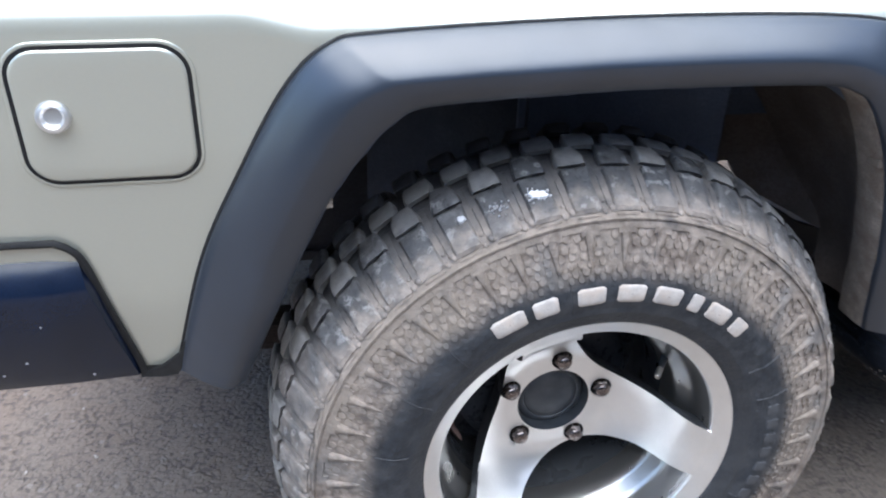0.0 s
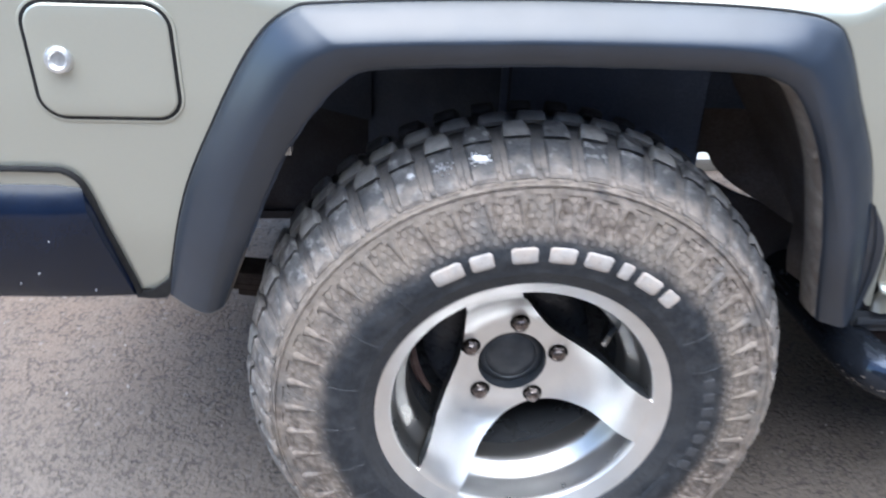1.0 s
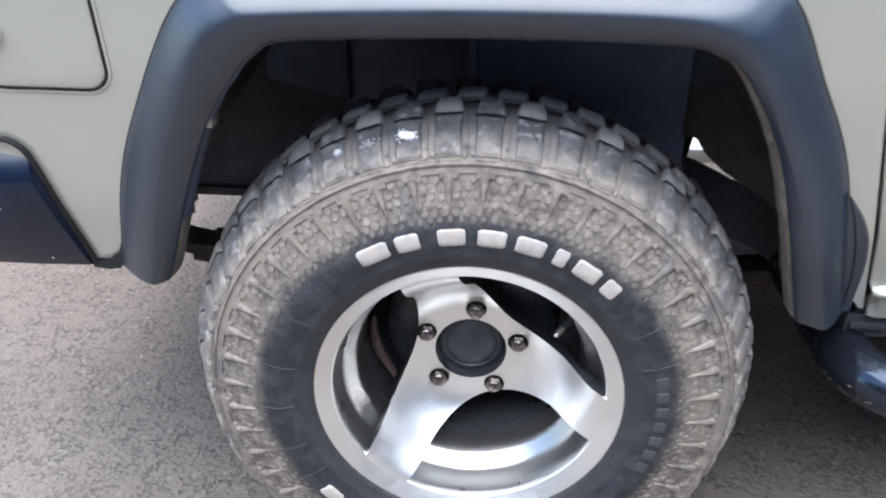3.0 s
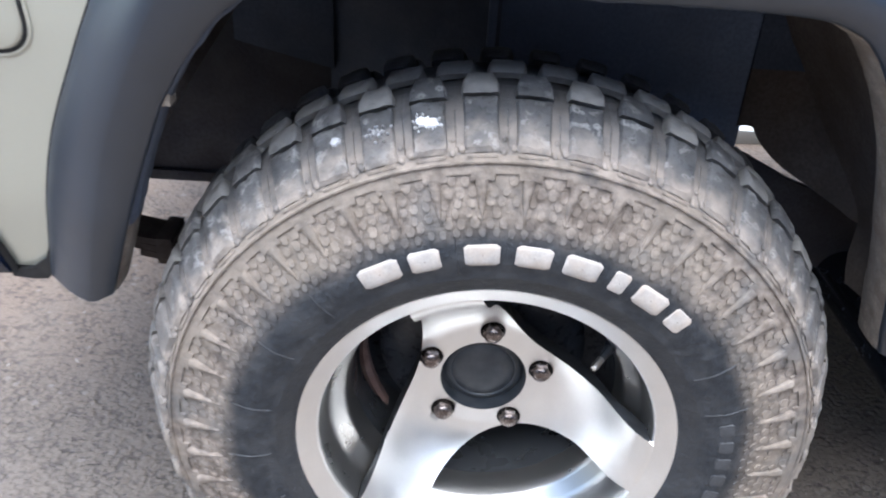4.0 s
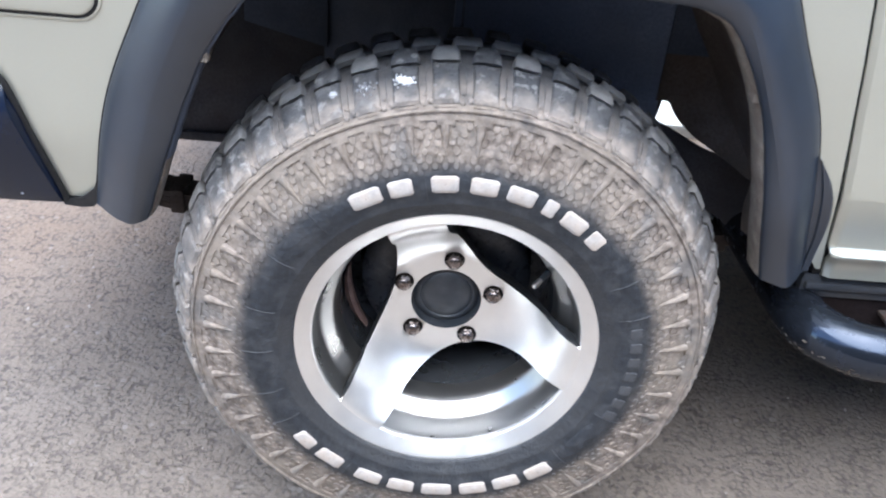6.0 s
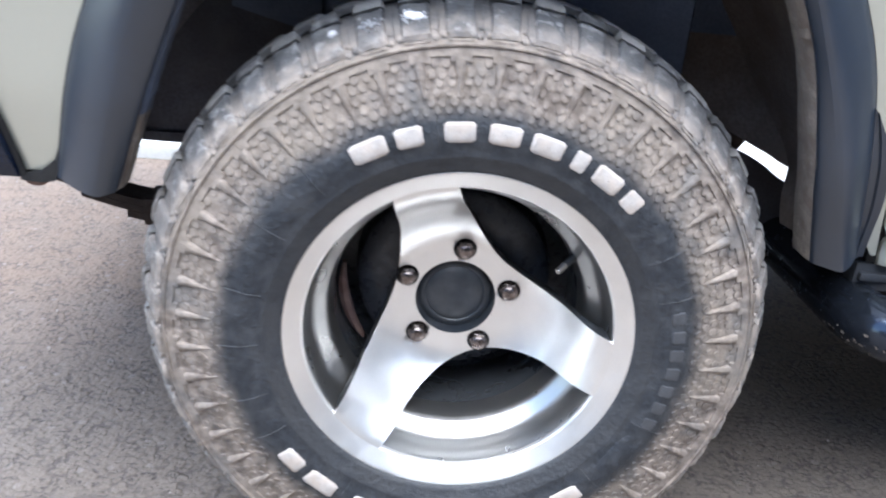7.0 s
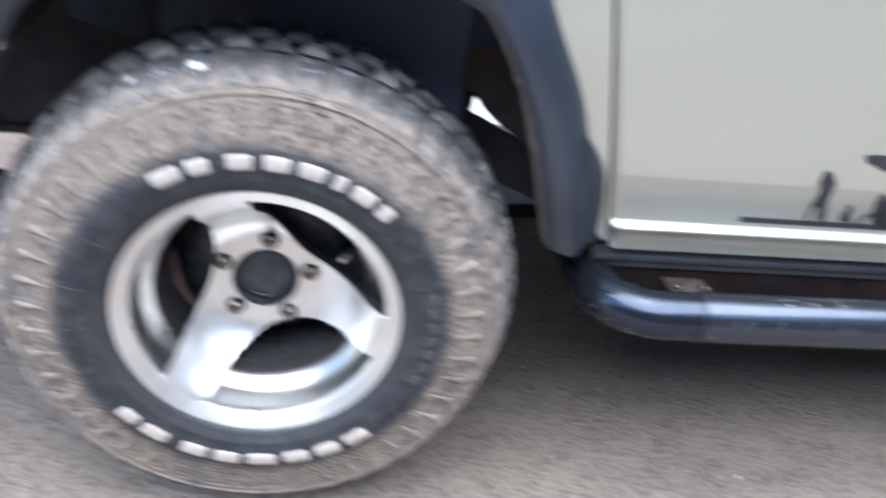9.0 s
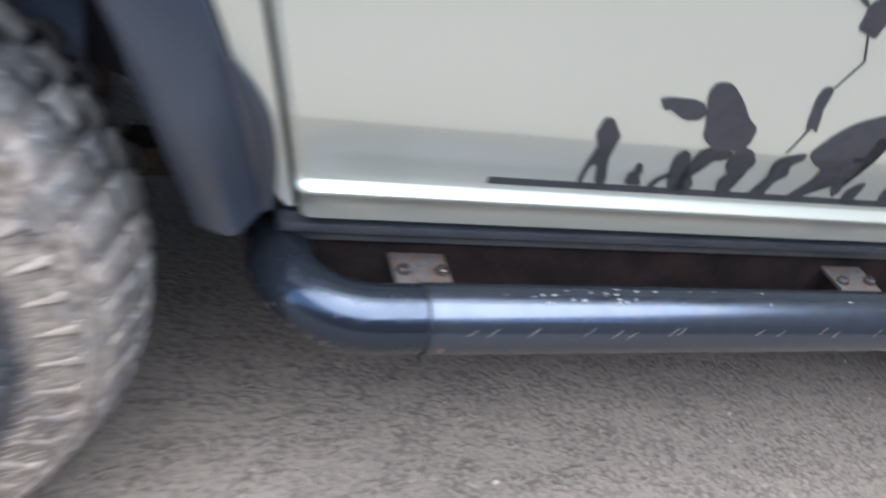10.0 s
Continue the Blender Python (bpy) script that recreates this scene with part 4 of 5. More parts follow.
# ---- side step ----
def build_step():
    # out from the chassis, round a bend of 0.095 m and forwards along the sill
    path = [Vector((0.524, y, 0.402)) for y in (0.42, 0.25, 0.12, 0.05)]
    path += [Vector((0.524 + 0.095 * (1 - math.cos(a)), 0.002 - 0.095 * math.sin(a), 0.402 + 0.001 * math.sin(a))) for a in np.linspace(0, math.pi / 2, 22)]
    path += [Vector((x, -0.093, 0.403)) for x in (0.68, 0.80)]
    path += [Vector((x, -0.093, 0.403)) for x in np.linspace(0.9, 2.2, 14)]
    step = part("side_step", tube(path, 0.0385, 32), TUBE, car, "gunmetal tubular side step with a scuffed grip")
    bm = bmesh.new()
    rows = []
    for x in np.linspace(0.668, 2.1, 50):
        rows.append([(x, -0.093 + 0.0399 * math.cos(a), 0.403 + 0.0399 * math.sin(a)) for a in (2 * math.pi * k / 32 for k in range(32))])
    sheet(rows, close_u=True, bm=bm)
    grip = part("step_grip", bm, SCUFF, step, "scuffed grip sleeve with slanting worn ribs")
    part("grip_seam", tube([(0.6665, -0.093 + 0.0390 * math.cos(a), 0.403 + 0.0392 * math.sin(a)) for a in (2 * math.pi * k / 30 for k in range(31))], 0.0012, 6), BLACK, step)
    # flecks of dried mud along the inner side of the bend
    mud = bmesh.new()
    flecks = random.Random(17)
    for _ in range(34):
        k = flecks.randrange(2, 20)
        p, q = path[k], path[k + 1]
        along = (q - p).normalized()
        out = Vector((along.y, -along.x, 0)).normalized()
        a, t = radians(flecks.gauss(-26, 8)), flecks.random()
        w, h = radians(flecks.uniform(0.8, 2.6)), flecks.uniform(0.001, 0.004)
        rows = []
        for da in (-1, 0, 1):
            b = a + da * w
            reach = h * (1.0 if da == 0 else flecks.uniform(0.3, 0.8))
            rows.append([p.lerp(q, t) + along * reach * u + 0.0390 * (math.cos(b) * out + math.sin(b) * Vector((0, 0, 1))) for u in (-1, 0, 1)])
        sheet(rows, bm=mud)
    bmesh.ops.recalc_face_normals(mud, faces=mud.faces)
    tagged(part("mud_flecks", mud, MUD, step, "flecks of dried mud on the bend of the tube"), kind="stuff")
    # worn ribs
    bm = bmesh.new()
    rnd = random.Random(3)
    for k in range(60):
        x = 0.70 + 0.022 * k + rnd.uniform(-0.008, 0.008)
        if rnd.random() < 0.55:
            continue
        a0 = radians(rnd.uniform(150, 158))
        pts = []
        for t in np.linspace(0, 1, 5):
            a = a0 + t * radians(rnd.uniform(9, 16))
            pts.append((x - t * 0.012, -0.093 + 0.0397 * math.cos(a), 0.403 + 0.0397 * math.sin(a)))
        tube(pts, rnd.uniform(0.0003, 0.0007), 5, bm)
    tagged(part("rib_marks", bm, STEEL, grip), kind="stuff")
    # scuffed flakes where shoes have worn the upper edge
    bm = bmesh.new()
    for k in range(40):
        x = rnd.choice((rnd.uniform(0.72, 1.0), rnd.uniform(0.80, 0.90), rnd.uniform(1.0, 1.9)))
        a, w, h = radians(rnd.uniform(78, 112)), rnd.uniform(0.002, 0.009), radians(rnd.uniform(2, 7))
        rows = []
        for i in range(3):
            u = a + h * (i / 2 - 0.5)
            rows.append([(x + w * (j / 3 - 0.5) * (1.0 if i == 1 else rnd.uniform(0.3, 0.9)), -0.093 + 0.0403 * math.cos(u), 0.403 + 0.0403 * math.sin(u)) for j in range(4)])
        sheet(rows, bm=bm)
    tagged(part("scuff_marks", bm, SCRATCH, grip), kind="stuff")
    part("grip_screw", lathe([(0.004, 0.001), (0.004, -0.001), (0.002, -0.002), (0.0003, -0.002)], 12), STEEL, step).matrix_basis = pose(0.682, -0.1310, 0.392, -15, 0, 0)
    for x in (0.682, 1.312):
        bm = bmesh.new()
        box((x - 0.034, -0.066, 0.404), (x + 0.034, 0.03, 0.410), 0.002, bm)
        box((x - 0.032, 0.024, 0.380), (x + 0.032, 0.030, 0.410), 0.002, bm)
        br = part("step_bracket", bm, STEEL, step, "corroded steel bracket with two bolts")
        for dx in (-0.022, 0.024):
            part("bolt", tube([(x + dx, -0.022, 0.408), (x + dx, -0.022, 0.414), (x + dx, -0.022, 0.4175)], [0.009, 0.009, 0.006], 6), NUT, br)


build_step()


# ---- tyre ----
PITCHES = 48
STEP = 360.0 / PITCHES
BUMP_PROFILE = [(0.200, -0.100), (0.206, -0.112), (0.2085, -0.1165), (0.213, -0.1185), (0.222, -0.1220), (0.2255, -0.1243), (0.2285, -0.1250), (0.231, -0.1246), (0.240, -0.1275), (0.252, -0.1295), (0.262, -0.1285), (0.272, -0.1262), (0.285, -0.1232), (0.300, -0.1198), (0.318, -0.1158), (0.3300, -0.1130), (0.3308, -0.1150), (0.3396, -0.1126), (0.3406, -0.1149), (0.3424, -0.1146), (0.3434, -0.1112), (0.3452, -0.1090), (0.3468, -0.1045), (0.3550, -0.0930), (0.3620, -0.0780), (0.3690, -0.0620), (0.3740, -0.044), (0.3765, -0.02)]
SIDE = [(0.200, -0.100), (0.2085, -0.1165), (0.222, -0.1220), (0.240, -0.1275), (0.252, -0.1295), (0.262, -0.1285), (0.272, -0.1262), (0.285, -0.1232), (0.300, -0.1198), (0.318, -0.1158), (0.332, -0.1125), (0.345, -0.1092)]


def wall_y(r):
    return float(np.interp(r, [p[0] for p in SIDE], [p[1] for p in SIDE]))


def on_wheel(r, degrees, y):
    return Vector((r * math.cos(radians(degrees)), y, r * math.sin(radians(degrees))))


def build_tyre():
    half = BUMP_PROFILE + [(0.3768, 0.005)]
    mirrored = [(r, 0.010 - y) for r, y in BUMP_PROFILE[::-1]]
    bm = lathe(half + mirrored, 192)
    for v in bm.verts:
        v.co.z = max(v.co.z, -HUB + 0.002)
    ob = part("tyre", bm, RUBBER, car, "muddy off-road tyre with raised white bars on its sidewall")
    ob.location = (0, 0, HUB)
    return ob


tyre = build_tyre()


def seat(k_degrees):
    """The pose of a piece built at the top of the tyre, turned to its place; those at the ground are pressed in a little."""
    press = max(0.0, 0.389 * -math.sin(radians(k_degrees)) - (HUB - 0.001)) if k_degrees % 360 > 180 else 0.0
    return pose(0, 0, press, 0, 90 - k_degrees, 0)


def block(profile, half_width, dig, seed, chips=0.001, taper=(1, 1), lean=0.0):
    """A tread block at the top of the tyre: a crowned surface along a profile of (radius, y), with soft edges and chipped faces."""
    rows = []
    n = len(profile)
    for i, (r, y) in enumerate(profile):
        t = i / (n - 1)
        (r0, y0), (r1, y1) = profile[max(i - 1, 0)], profile[min(i + 1, n - 1)]
        size = math.hypot(r1 - r0, y1 - y0)
        nr, ny = (y1 - y0) / size, -(r1 - r0) / size
        w = half_width * float(np.interp(t, np.linspace(0, 1, len(taper)), taper))
        row = []
        for c, drop in ((-1.03, dig), (-0.965, 0.0042), (-0.90, 0.0014), (-0.80, 0.0002), (-0.35, 0), (0.1, 0), (0.45, 0), (0.80, 0.0002), (0.90, 0.0014), (0.965, 0.0042), (1.03, dig)):
            end = dig if i in (0, n - 1) else (0.0018 if i in (1, n - 2) else 0)
            sink = max(drop, end)
            rr = r - nr * sink + (chips * noise.noise((c * 3 + seed * 7.3, i * 0.9, seed)) if 0 < i < n - 1 else 0)
            a = 90 - c * w - lean * t
            row.append(on_wheel(rr, a, y - ny * sink + chips * noise.noise((c * 2, i * 1.3, seed + 9)) * 1.2))
        rows.append(row)
    bm = sheet(rows)
    bmesh.ops.recalc_face_normals(bm, faces=bm.faces)
    return bm


def build_tread():
    rnd = random.Random(11)
    kinds, tops = [], []
    for v in range(4):
        rise = [(0.3465, -0.1085), (0.3485, -0.1090), (0.3535, -0.1060), (0.3605, -0.0940), (0.3665, -0.0825), (0.3725, -0.0715), (0.3775, -0.0620)]
        short = rise + [(0.3810, -0.0552), (0.3815, -0.0538)]
        long = rise + [(0.3800, -0.0575), (0.3803, -0.0562)]
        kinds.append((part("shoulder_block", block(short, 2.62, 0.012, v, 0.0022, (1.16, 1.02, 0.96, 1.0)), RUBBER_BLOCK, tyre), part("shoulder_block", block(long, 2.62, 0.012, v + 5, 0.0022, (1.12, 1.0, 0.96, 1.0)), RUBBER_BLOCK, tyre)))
        near = [(0.3800, -0.0520), (0.3830, -0.0505), (0.3860, -0.0420), (0.3877, -0.0330), (0.3886, -0.0220), (0.3888, -0.0115), (0.3880, -0.0098)]
        wide = [(0.3800, -0.0555), (0.3826, -0.0540), (0.3852, -0.0465), (0.3872, -0.0365), (0.3884, -0.0250), (0.3888, -0.0130), (0.3880, -0.0110)]
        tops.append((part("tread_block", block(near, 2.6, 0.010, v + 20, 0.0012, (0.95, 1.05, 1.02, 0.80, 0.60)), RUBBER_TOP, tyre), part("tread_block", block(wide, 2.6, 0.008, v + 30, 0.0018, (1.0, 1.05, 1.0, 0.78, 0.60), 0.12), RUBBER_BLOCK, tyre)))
    inner = part("centre_block", block([(0.3868, -0.0125), (0.3888, -0.0105), (0.3895, 0.001), (0.3896, 0.013), (0.3890, 0.026), (0.3880, 0.028)], 2.85, 0.010, 40, 0.0010, (0.50, 0.95, 1.05, 0.95, 0.55), 0.5), RUBBER_TOP, tyre)
    inner2 = part("centre_block", block([(0.386, 0.033), (0.3885, 0.035), (0.3895, 0.046), (0.3895, 0.060), (0.3885, 0.064), (0.386, 0.066)], 2.6, 0.010, 41, 0.0010, (0.6, 1.0, 0.7), 1.2), RUBBER, tyre)
    back = part("tread_block", block([(0.380, 0.066), (0.382, 0.068), (0.379, 0.076), (0.371, 0.092), (0.360, 0.108), (0.350, 0.118)], 2.6, 0.015, 42, 0.001, (0.7, 1.0)), RUBBER, tyre)
    # webs that fill the grooves between the shoulder blocks, split by a broken slit, with drops at the foot
    bm = bmesh.new()
    rows = []
    line = [(0.3464, -0.1070), (0.3512, -0.1030), (0.3556, -0.0960), (0.3562, -0.0950), (0.3606, -0.0860), (0.3612, -0.0848), (0.3662, -0.0745), (0.3712, -0.0625), (0.3719, -0.0610), (0.3752, -0.050), (0.3766, -0.042), (0.3774, -0.034), (0.3778, -0.026), (0.3776, -0.018), (0.374, -0.014)]
    for i, (r, y) in enumerate(line):
        cut = 0.0030 if i in (2, 4, 6, 7) else 0.0003
        dip = 0.0012 * math.sin(math.pi * i / (len(line) - 1))
        rows.append([on_wheel(r - d, 90 - c, y) for c, d in ((-2.1, -0.0012), (-1.4, dip * 0.5), (-0.7, dip), (-0.13, dip), (-0.06, cut + dip), (0.06, cut + dip), (0.13, dip), (0.7, dip), (1.4, dip * 0.5), (2.1, -0.0012))])
    sheet(rows, bm=bm)
    for r, a, y, k in ((0.3512, 0.80, -0.1036, 1.0), (0.3485, -0.62, -0.1060, 0.85), (0.3560, -0.55, -0.0962, 0.60)):
        made = bmesh.ops.create_icosphere(bm, subdivisions=2, radius=0.0046 * k)
        m = Matrix.Translation(on_wheel(r, 90 - a, y)) @ Euler((radians(-58), 0, radians(8))).to_matrix().to_4x4() @ Matrix.Diagonal((0.82, 0.46, 1.1, 1))
        for v in made["verts"]:
            v.co = m @ v.co
    bmesh.ops.recalc_face_normals(bm, faces=bm.faces)
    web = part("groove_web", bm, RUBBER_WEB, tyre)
    # slim bar along the foot of a block, above the ring
    rows = [[on_wheel(r, 90 - c, y) for c in (-2.2, -2.1, 2.1, 2.2)] for r, y in ((0.3444, -0.1085), (0.3448, -0.1112), (0.3468, -0.1103), (0.3474, -0.1075))]
    bm = sheet(rows)
    bmesh.ops.recalc_face_normals(bm, faces=bm.faces)
    foot = part("block_foot", bm, RUBBER, tyre)
    # a tab inside the ring, from which a tapered rib runs in
    rows = [[on_wheel(r, 90 - c, wall_y(r) - (o if abs(c) < 2 else -0.0006)) for c in (-2.02, -1.88, 0, 1.88, 2.02)] for r, o in ((0.3320, 0.0019), (0.3310, 0.0021), (0.3248, 0.0021), (0.3236, -0.0006))]
    bm = sheet(rows)
    bmesh.ops.recalc_face_normals(bm, faces=bm.faces)
    tab = part("ring_tab", bm, RUBBER, tyre)
    rows = []
    for t in np.linspace(0, 1, 8):
        r = 0.3265 - 0.042 * t
        w = 1.22 * (1 - t) ** 0.9 + 0.07
        h = 0.0046 * (1 - t) ** 0.6 + 0.0004
        rows.append([on_wheel(r, 90 - c * w, wall_y(r) - o) for c, o in ((-1, -0.001), (-0.7, h * 0.7), (-0.2, h), (0.3, h), (0.7, h * 0.7), (1, -0.001))])
    bm = sheet(rows)
    bmesh.ops.recalc_face_normals(bm, faces=bm.faces)
    rib = part("side_rib", bm, RUBBER, tyre)
    for k in range(PITCHES):
        a = 95.0 - k * STEP
        items = [(kinds[rnd.randrange(4)][k % 2], a), (web, a - STEP / 2), (tab, a), (rib, a + 0.2), (inner, a - STEP / 2), (inner2, a - 2), (back, a + 4)]
        items += [(tops[rnd.randrange(4)][k % 2], a), (foot, a)]
        for ob, deg in items:
            again(ob, tyre, seat(deg))
    for ob in [o for pair in kinds for o in pair] + [o for pair in tops for o in pair] + [rib, tab, foot, web, inner, inner2, back]:
        bpy.data.objects.remove(ob)


def scale_shape(bm, where, size, tall):
    """A small fish-scale bump: it rises towards the wheel's centre and ends there in a round step."""
    rim, ring = [], []
    for q in range(10):
        b = 2 * math.pi * q / 10
        c, s = math.cos(b), math.sin(b)
        rim.append(bm.verts.new(where @ Vector((size * c, 0.0014, size * tall * s))))
        high = -0.0009 + 0.0040 * (0.5 - 0.5 * s) ** 1.1
        ring.append(bm.verts.new(where @ Vector((size * 0.90 * c, -high, size * 0.95 * tall * s))))
    mid = bm.verts.new(where @ Vector((0, -0.0009, 0)))
    for q in range(10):
        bm.faces.new((rim[q], rim[(q + 1) % 10], ring[(q + 1) % 10], ring[q]))
        bm.faces.new((ring[q], ring[(q + 1) % 10], mid))


def build_scales():
    rnd = random.Random(4)
    shapes = []
    sizes = (0.0036, 0.0041, 0.0046)
    for v in range(3):
        bm = bmesh.new()
        scale_shape(bm, Matrix.Identity(4), sizes[v], 1.12)
        bmesh.ops.recalc_face_normals(bm, faces=bm.faces)
        shapes.append(part("scale", bm, RUBBER, tyre))
    rest = bmesh.new()
    count = 0
    for k in range(PITCHES):
        for i, (r, n, spread) in enumerate(((0.3250, 2, 0.50), (0.3150, 3, 0.78), (0.3050, 3, 0.86), (0.2952, 3, 1.0), (0.2858, 3, 1.0), (0.2772, 3, 1.0))):
            for j in range(n):
                shift = 0.0 if i < 3 else (0.5 if i % 2 else 0.0)
                off = (((j + 0.5 + shift) / n) % 1.0 - 0.5) * STEP * spread
                if i == 2:
                    off += 0.4
                if rnd.random() < 0.10:
                    continue  # buried in mud
                a = 95.0 - (k + 0.5) * STEP + off + rnd.uniform(-0.28, 0.28)
                rr = r + rnd.uniform(-0.0013, 0.0013)
                place = Matrix.Translation(on_wheel(rr, a, wall_y(rr))) @ pose(0, 0, 0, 0, 90 - a, 0)
                v = min(2, max(0, (2, 2, 1, 1, 1, 0)[i] + rnd.choice((0, 0, 0, -1, 1))))
                if 38 < a % 360 < 150 and count < 300:
                    again(shapes[v], tyre, place)
                    count += 1
                else:
                    scale_shape(rest, place, sizes[v], 1.12)
    for ob in shapes:
        bpy.data.objects.remove(ob)
    bmesh.ops.recalc_face_normals(rest, faces=rest.faces)
    tagged(part("scale_field", rest, RUBBER, tyre), kind="stuff")


build_tread()


def arc_shape(a0, a1, r0, r1, outline, lift=0.0016, soft=1):
    """A raised plain shape on the sidewall between two angles and radii; outline: its corners, from 0 to 1 along and across."""
    ring = list(outline)
    for _ in range(soft):
        ring = [(a[0] + (b[0] - a[0]) * t, a[1] + (b[1] - a[1]) * t) for a, b in zip(ring, ring[1:] + ring[:1]) for t in (0.12, 0.88)]
    cu, cv = sum(p[0] for p in ring) / len(ring), sum(p[1] for p in ring) / len(ring)
    rows = []
    for shrink, up in ((0.0, -0.001), (0.0, lift * 0.6), (0.05, lift), (0.35, lift), (0.7, lift), (0.97, lift)):
        row = []
        for u, v in ring:
            u, v = u + (cu - u) * shrink, v + (cv - v) * shrink
            r = r0 + (r1 - r0) * v
            row.append(on_wheel(r, a0 + (a1 - a0) * u, wall_y(r) - up))
        rows.append(row)
    bm = sheet(rows, close_u=True)
    bmesh.ops.recalc_face_normals(bm, faces=bm.faces)
    return bm


BAR = [(0, 0), (0, 1), (1, 1), (1, 0)]


def build_lettering():
    for a0, a1 in ((121.8, 112.8), (110.6, 104.0), (99.0, 91.6), (88.4, 80.8), (78.1, 70.2), (67.3, 63.6), (61.0, 53.4), (51.2, 46.4),
                   (311.4, 302.4), (299.8, 290.8), (288.3, 279.4), (276.6, 266.6), (263.8, 255.0), (252.3, 243.4), (237.8, 228.4), (225.8, 218.6)):
        part("white_bar", arc_shape(a0, a1, 0.2440, 0.2658, BAR), WHITE_RUBBER, tyre, "raised dirty-white bar")
    for a0 in (14.5, 9.0, 3.5, 358.0, 352.5, 347.0, 341.5):
        part("black_bar", arc_shape(a0, a0 - 3.4, 0.246, 0.262, BAR, 0.0012), FAINT, tyre)
    part("black_panel", arc_shape(334, 320, 0.238, 0.266, BAR, 0.0008), RUBBER, tyre)
    for a in (133, 150, 168.5, 184, 200, 30.5, 18, 338, 316, 212, 240, 100.5):
        rows = [[on_wheel(r, a + c * 0.028 / r, wall_y(r) - o) for c, o in ((-1, -0.0005), (0, 0.0009), (1, -0.0005))] for r in np.linspace(0.233, 0.276, 9)]
        bm = sheet(rows)
        bmesh.ops.recalc_face_normals(bm, faces=bm.faces)
        part("mould_line", bm, FAINT, tyre)


build_lettering()
build_scales()


def build_paint_spot():
    """A thin, ragged splash of paint lying on one shoulder block, with specks round it."""
    rnd = random.Random(8)
    bm = bmesh.new()
    ys, rs = (-0.1060, -0.0940, -0.0825, -0.0715, -0.0620, -0.0535, -0.0430), (0.3535, 0.3605, 0.3665, 0.3725, 0.3775, 0.3818, 0.3855)

    def at(u, v, lift):
        y = -0.0800 + v * 0.85
        return on_wheel(float(np.interp(y, ys, rs)) + lift, 102.6 - math.degrees(u / 0.38), y - lift * 0.5)

    def patch(bm, cu, cv, size, wide=1.35):
        mid = bm.verts.new(at(cu, cv, 0.0030))
        ring, rim = [], []
        for k in range(22):
            b = 2 * math.pi * k / 22
            q = size * (0.8 + 0.55 * noise.noise((math.cos(b) * 3.1 + cu * 900, math.sin(b) * 3.1, 5)))
            u, v = cu + q * wide * math.cos(b), cv + q * 0.85 * math.sin(b)
            ring.append(bm.verts.new(at(cu + (u - cu) * 0.8, cv + (v - cv) * 0.8, 0.0028)))
            rim.append(bm.verts.new(at(u, v, 0.0005)))
        for k in range(22):
            bm.faces.new((mid, ring[k], ring[(k + 1) % 22]))
            bm.faces.new((ring[k], rim[k], rim[(k + 1) % 22], ring[(k + 1) % 22]))

    for cu, cv, size in [(0.0, 0.0, 0.0085), (-0.006, 0.004, 0.005), (0.006, -0.003, 0.005)] + [(rnd.uniform(-0.015, 0.013), rnd.uniform(-0.010, 0.012), rnd.uniform(0.0006, 0.0016)) for _ in range(14)]:
        patch(bm, cu, cv, size)
    bmesh.ops.recalc_face_normals(bm, faces=bm.faces)
    chip = bmesh.new()
    patch(chip, -0.090, 0.006, 0.0075, 0.9)
    bmesh.ops.recalc_face_normals(chip, faces=chip.faces)
    part("chipped_patch", chip, CHIP_GLINT, tyre, "pale chipped patch on a shoulder block")
    # speckled glints on the neighbouring block, put in as tiny pale flakes
    specks = bmesh.new()
    for _ in range(34):
        patch(specks, -0.049 + rnd.gauss(0, 0.006), rnd.gauss(0.0, 0.007), rnd.uniform(0.0005, 0.0015))
    bmesh.ops.recalc_face_normals(specks, faces=specks.faces)
    tagged(part("paint_specks", specks, CHIP_GLINT, tyre), kind="stuff")
    part("paint_splash", bm, PALE, tyre, "splash of white paint on the shoulder")


build_paint_spot()


# ---- wheel rim ----
def face_y(r):
    """The dished face: flat at the hub, rising smoothly to the rim."""
    return float(np.mean([np.interp(r + d, (0.0, 0.110, 0.150, 0.178, 0.22), (0.004, 0.003, -0.056, -0.096, -0.140)) for d in np.linspace(-0.038, 0.038, 15)]))


def disc_y(r):
    """The spokes' face: the dish, running out flush with the flat of the rim."""
    flat = -0.1026 - 0.545 * (r - 0.1866)
    return face_y(r) + (flat - face_y(r)) * smooth01(0.132, 0.187, r)


OPENINGS = ((48.35, 46.2), (169.1, 49.9), (290.6, 46.8))  # middle and half width of each opening, in degrees


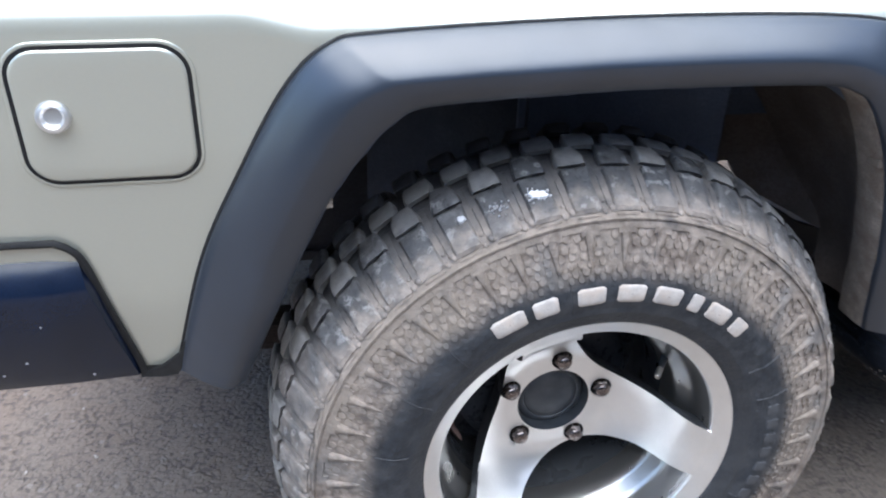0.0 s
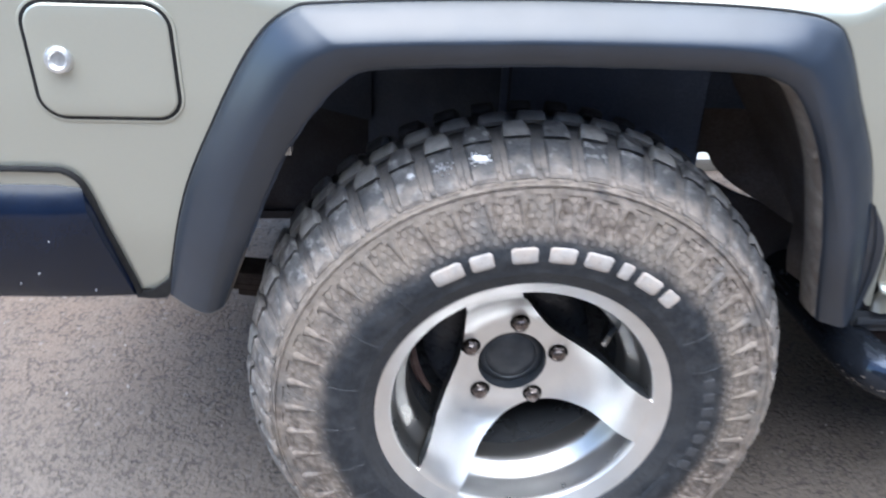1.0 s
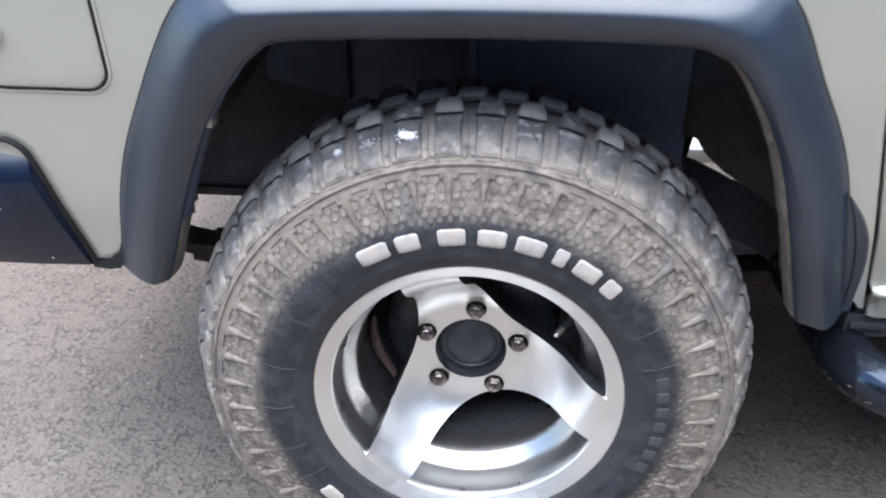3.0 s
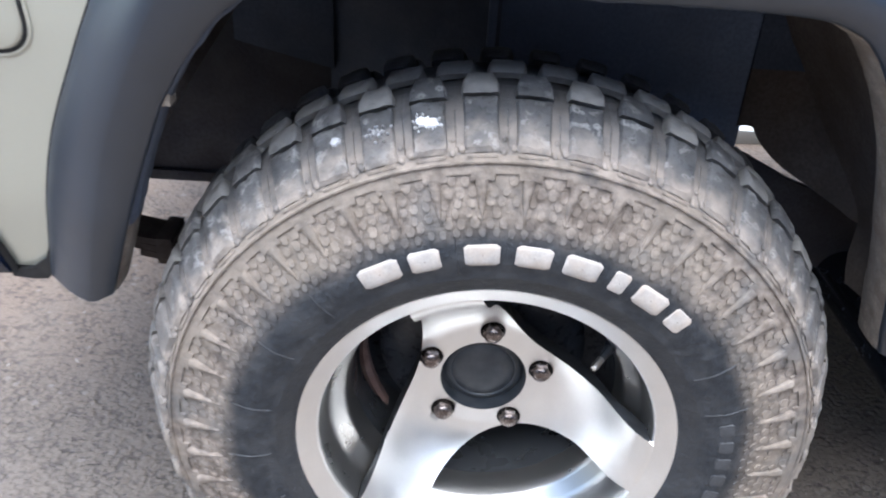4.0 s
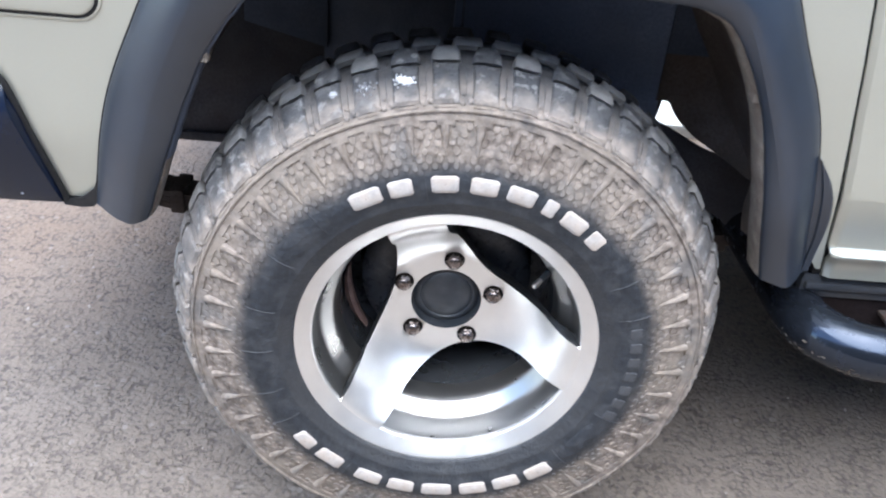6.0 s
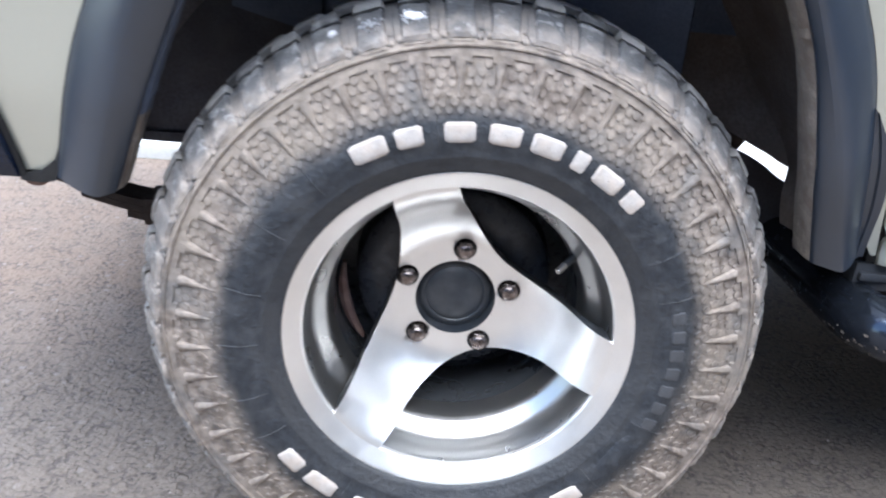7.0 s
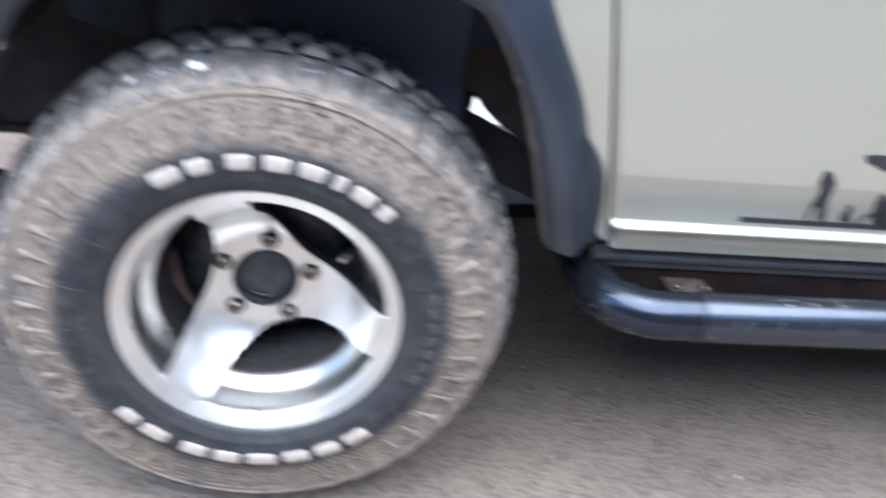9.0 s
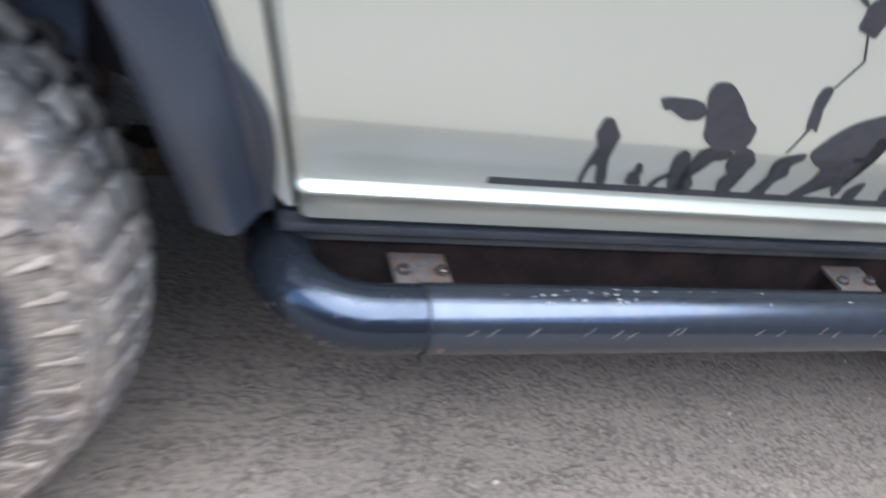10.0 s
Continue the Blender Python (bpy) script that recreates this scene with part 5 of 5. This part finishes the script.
def build_rim():
    bm = lathe([(0.1840, -0.0943), (0.1842, -0.0985), (0.1850, -0.1012), (0.1866, -0.1024), (0.1980, -0.1086), (0.2030, -0.1125), (0.2060, -0.1140), (0.2085, -0.1130), (0.2095, -0.1095), (0.2080, -0.1020), (0.2020, -0.0990)], 160)
    rim = part("wheel_rim", bm, ALLOY, car, "three-spoke machined alloy wheel rim")
    rim.location = (0, 0, HUB)
    bm = lathe([(0.1840, -0.0945), (0.1834, -0.0920), (0.1827, -0.0880), (0.1812, -0.0750), (0.1797, -0.0600), (0.1778, -0.0550), (0.1742, -0.0500), (0.1645, -0.0395), (0.1618, -0.0360), (0.1603, -0.0300), (0.1592, -0.0200), (0.1582, -0.008), (0.1575, 0.0)], 128)
    part("barrel_front", bm, ALLOY_DULL, rim, "polished front ledges of the inner barrel")
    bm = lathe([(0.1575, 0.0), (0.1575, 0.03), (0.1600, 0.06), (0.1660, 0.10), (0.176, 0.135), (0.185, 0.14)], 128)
    part("barrel", bm, BARREL_SHADED, rim, "deep inner barrel in a shaded tone")
    # spokes: a dished disc with three rounded openings
    def bound(local):
        """How far out the disc reaches at an angle from an opening's middle."""
        lo, hi = 0.05, 0.1885
        def inside(r):
            u, v = r * math.sin(local), r * math.cos(local)
            return v < 0.081 + 0.36 * (math.sqrt(u * u + 0.0016) - 0.04) + 25 * u ** 4
        if inside(hi):
            return hi, False
        for _ in range(40):
            mid = (lo + hi) / 2
            lo, hi = (mid, hi) if inside(mid) else (lo, mid)
        return lo, True
    n = 360
    rows, opens = [], []
    for k in range(n):
        a = 360.0 * k / n
        middle, half = min(OPENINGS, key=lambda o: abs((a - o[0] + 180) % 360 - 180))
        local = ((a - middle + 180) % 360 - 180) * 46.8 / half
        rb, is_open = bound(radians(local))
        opens.append(is_open)
        front = [on_wheel(0.0515 + (rb - 0.0515) * t, a, disc_y(0.0515 + (rb - 0.0515) * t)) for t in np.linspace(0, 0.98, 18)]
        tip = on_wheel(rb, a, disc_y(rb) + (0.0030 if is_open else 0.0012))
        back = on_wheel(rb - (0.001 if is_open else 0.012), a, disc_y(rb) + 0.030)
        rows.append(front + [tip, back] + [on_wheel(0.0515 + (rb - 0.0515) * t, a, face_y(0.0515 + (rb - 0.0515) * t) + 0.032) for t in (0.7, 0.4, 0.0)])
    bm = sheet(rows, close_u=True, close_v=True)
    bmesh.ops.recalc_face_normals(bm, faces=bm.faces)
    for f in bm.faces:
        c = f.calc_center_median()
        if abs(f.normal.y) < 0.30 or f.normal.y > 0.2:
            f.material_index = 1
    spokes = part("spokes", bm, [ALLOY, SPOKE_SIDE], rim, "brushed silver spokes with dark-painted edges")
    # pockets bored through the face for the nuts
    bores = bmesh.new()
    for k in range(5):
        c = on_wheel(0.0698, 85 - 72 * k, 0)
        rows = [[(c.x + 0.0146 * math.cos(b), y, c.z + 0.0146 * math.sin(b)) for b in (2 * math.pi * q / 32 for q in range(32))] for y in (-0.06, 0.013)]
        sheet(rows, close_u=True, bm=bores)
        bores.verts.ensure_lookup_table()
        bores.faces.new(bores.verts[-64:-32])
        bores.faces.new(bores.verts[-32:])
    bmesh.ops.recalc_face_normals(bores, faces=bores.faces)
    for fc in bores.faces:
        fc.material_index = 1
    drill = part("drill", bores, [ALLOY, SPOKE_SIDE])
    drill.location = (0, 0, HUB)
    cut = spokes.modifiers.new("bores", "BOOLEAN")
    cut.operation, cut.object, cut.solver = "DIFFERENCE", drill, "EXACT"
    bpy.context.view_layer.update()
    bored = bpy.data.meshes.new_from_object(spokes.evaluated_get(bpy.context.evaluated_depsgraph_get()))
    spokes.modifiers.clear()
    spokes.data = bored
    bpy.data.objects.remove(drill)
    # domed nuts in the pockets
    for k in range(5):
        a = 85 - 72 * k
        p = on_wheel(0.0698, a, 0)
        bm = bmesh.new()
        rows = []
        for rr, y, hexed in ((0.0124, 0.0135, 1.0), (0.0124, -0.001, 1.0), (0.0118, -0.0045, 0.8), (0.0112, -0.0058, 0.3), (0.0090, -0.0082, 0.0), (0.0055, -0.0100, 0.0), (0.0004, -0.0106, 0.0)):
            row = []
            for q in range(24):
                b = 2 * math.pi * q / 24 + k
                flat = math.cos(math.pi / 6) / math.cos((b - k) % (math.pi / 3) - math.pi / 6)
                row.append((rr * (1 + hexed * (flat - 1)) * math.cos(b), y, rr * (1 + hexed * (flat - 1)) * math.sin(b)))
            rows.append(row)
        sheet(rows, close_u=True, bm=bm)
        bmesh.ops.recalc_face_normals(bm, faces=bm.faces)
        nut = part("wheel_nut", bm, NUT, rim, "weathered domed steel wheel nut")
        nut.location = p
    stem = part("valve_stem", tube([on_wheel(0.163, 31, -0.030), on_wheel(0.157, 31.5, -0.037), on_wheel(0.146, 32.5, -0.050)], [0.0065, 0.0048, 0.0040], 12), CAP, rim, "black rubber valve stem with a metal cap")
    part("valve_cap", tube([on_wheel(0.1465, 32.5, -0.0495), on_wheel(0.138, 33.2, -0.060), on_wheel(0.1365, 33.4, -0.062)], [0.0044, 0.0044, 0.0030], 12), ALLOY_DULL, stem)
    part("centre_cap", lathe([(0.0520, 0.0036), (0.0515, 0.0030), (0.0508, 0.0045), (0.0502, 0.020), (0.0495, 0.0212), (0.0470, 0.0185), (0.0440, 0.0165), (0.0400, 0.0160), (0.0385, 0.0172), (0.0370, 0.0160), (0.028, 0.0135), (0.015, 0.0118), (0.0005, 0.0112)], 72), CAP, rim, "recessed matt black centre cap")
    return rim


build_rim()


def build_brake():
    bm = lathe([(0.004, 0.056), (0.10, 0.056), (0.124, 0.060), (0.130, 0.066), (0.131, 0.10), (0.134, 0.104), (0.136, 0.115), (0.128, 0.12)], 72)
    drum = part("brake_drum", bm, DRUM, car, "dark brake drum behind the spokes")
    drum.location = (0, 0, HUB)
    part("dust_shield", lathe([(0.06, 0.128), (0.150, 0.126), (0.176, 0.122), (0.180, 0.128)], 64), DRUM, drum)
    rows = []
    for t in np.linspace(0, 1, 12):
        a = 173 + 45 * t
        w = 0.0065 * math.sin(math.pi * (0.12 + 0.8 * t))
        rows.append([on_wheel(0.150 - w, a, 0.050), on_wheel(0.150, a, 0.046), on_wheel(0.150 + w, a, 0.050)])
    part("backing_plate_edge", solid(rows, (0, 0.012, 0)), RUST, drum, "rust-red edge of the brake backing plate")


build_brake()
build_grit()
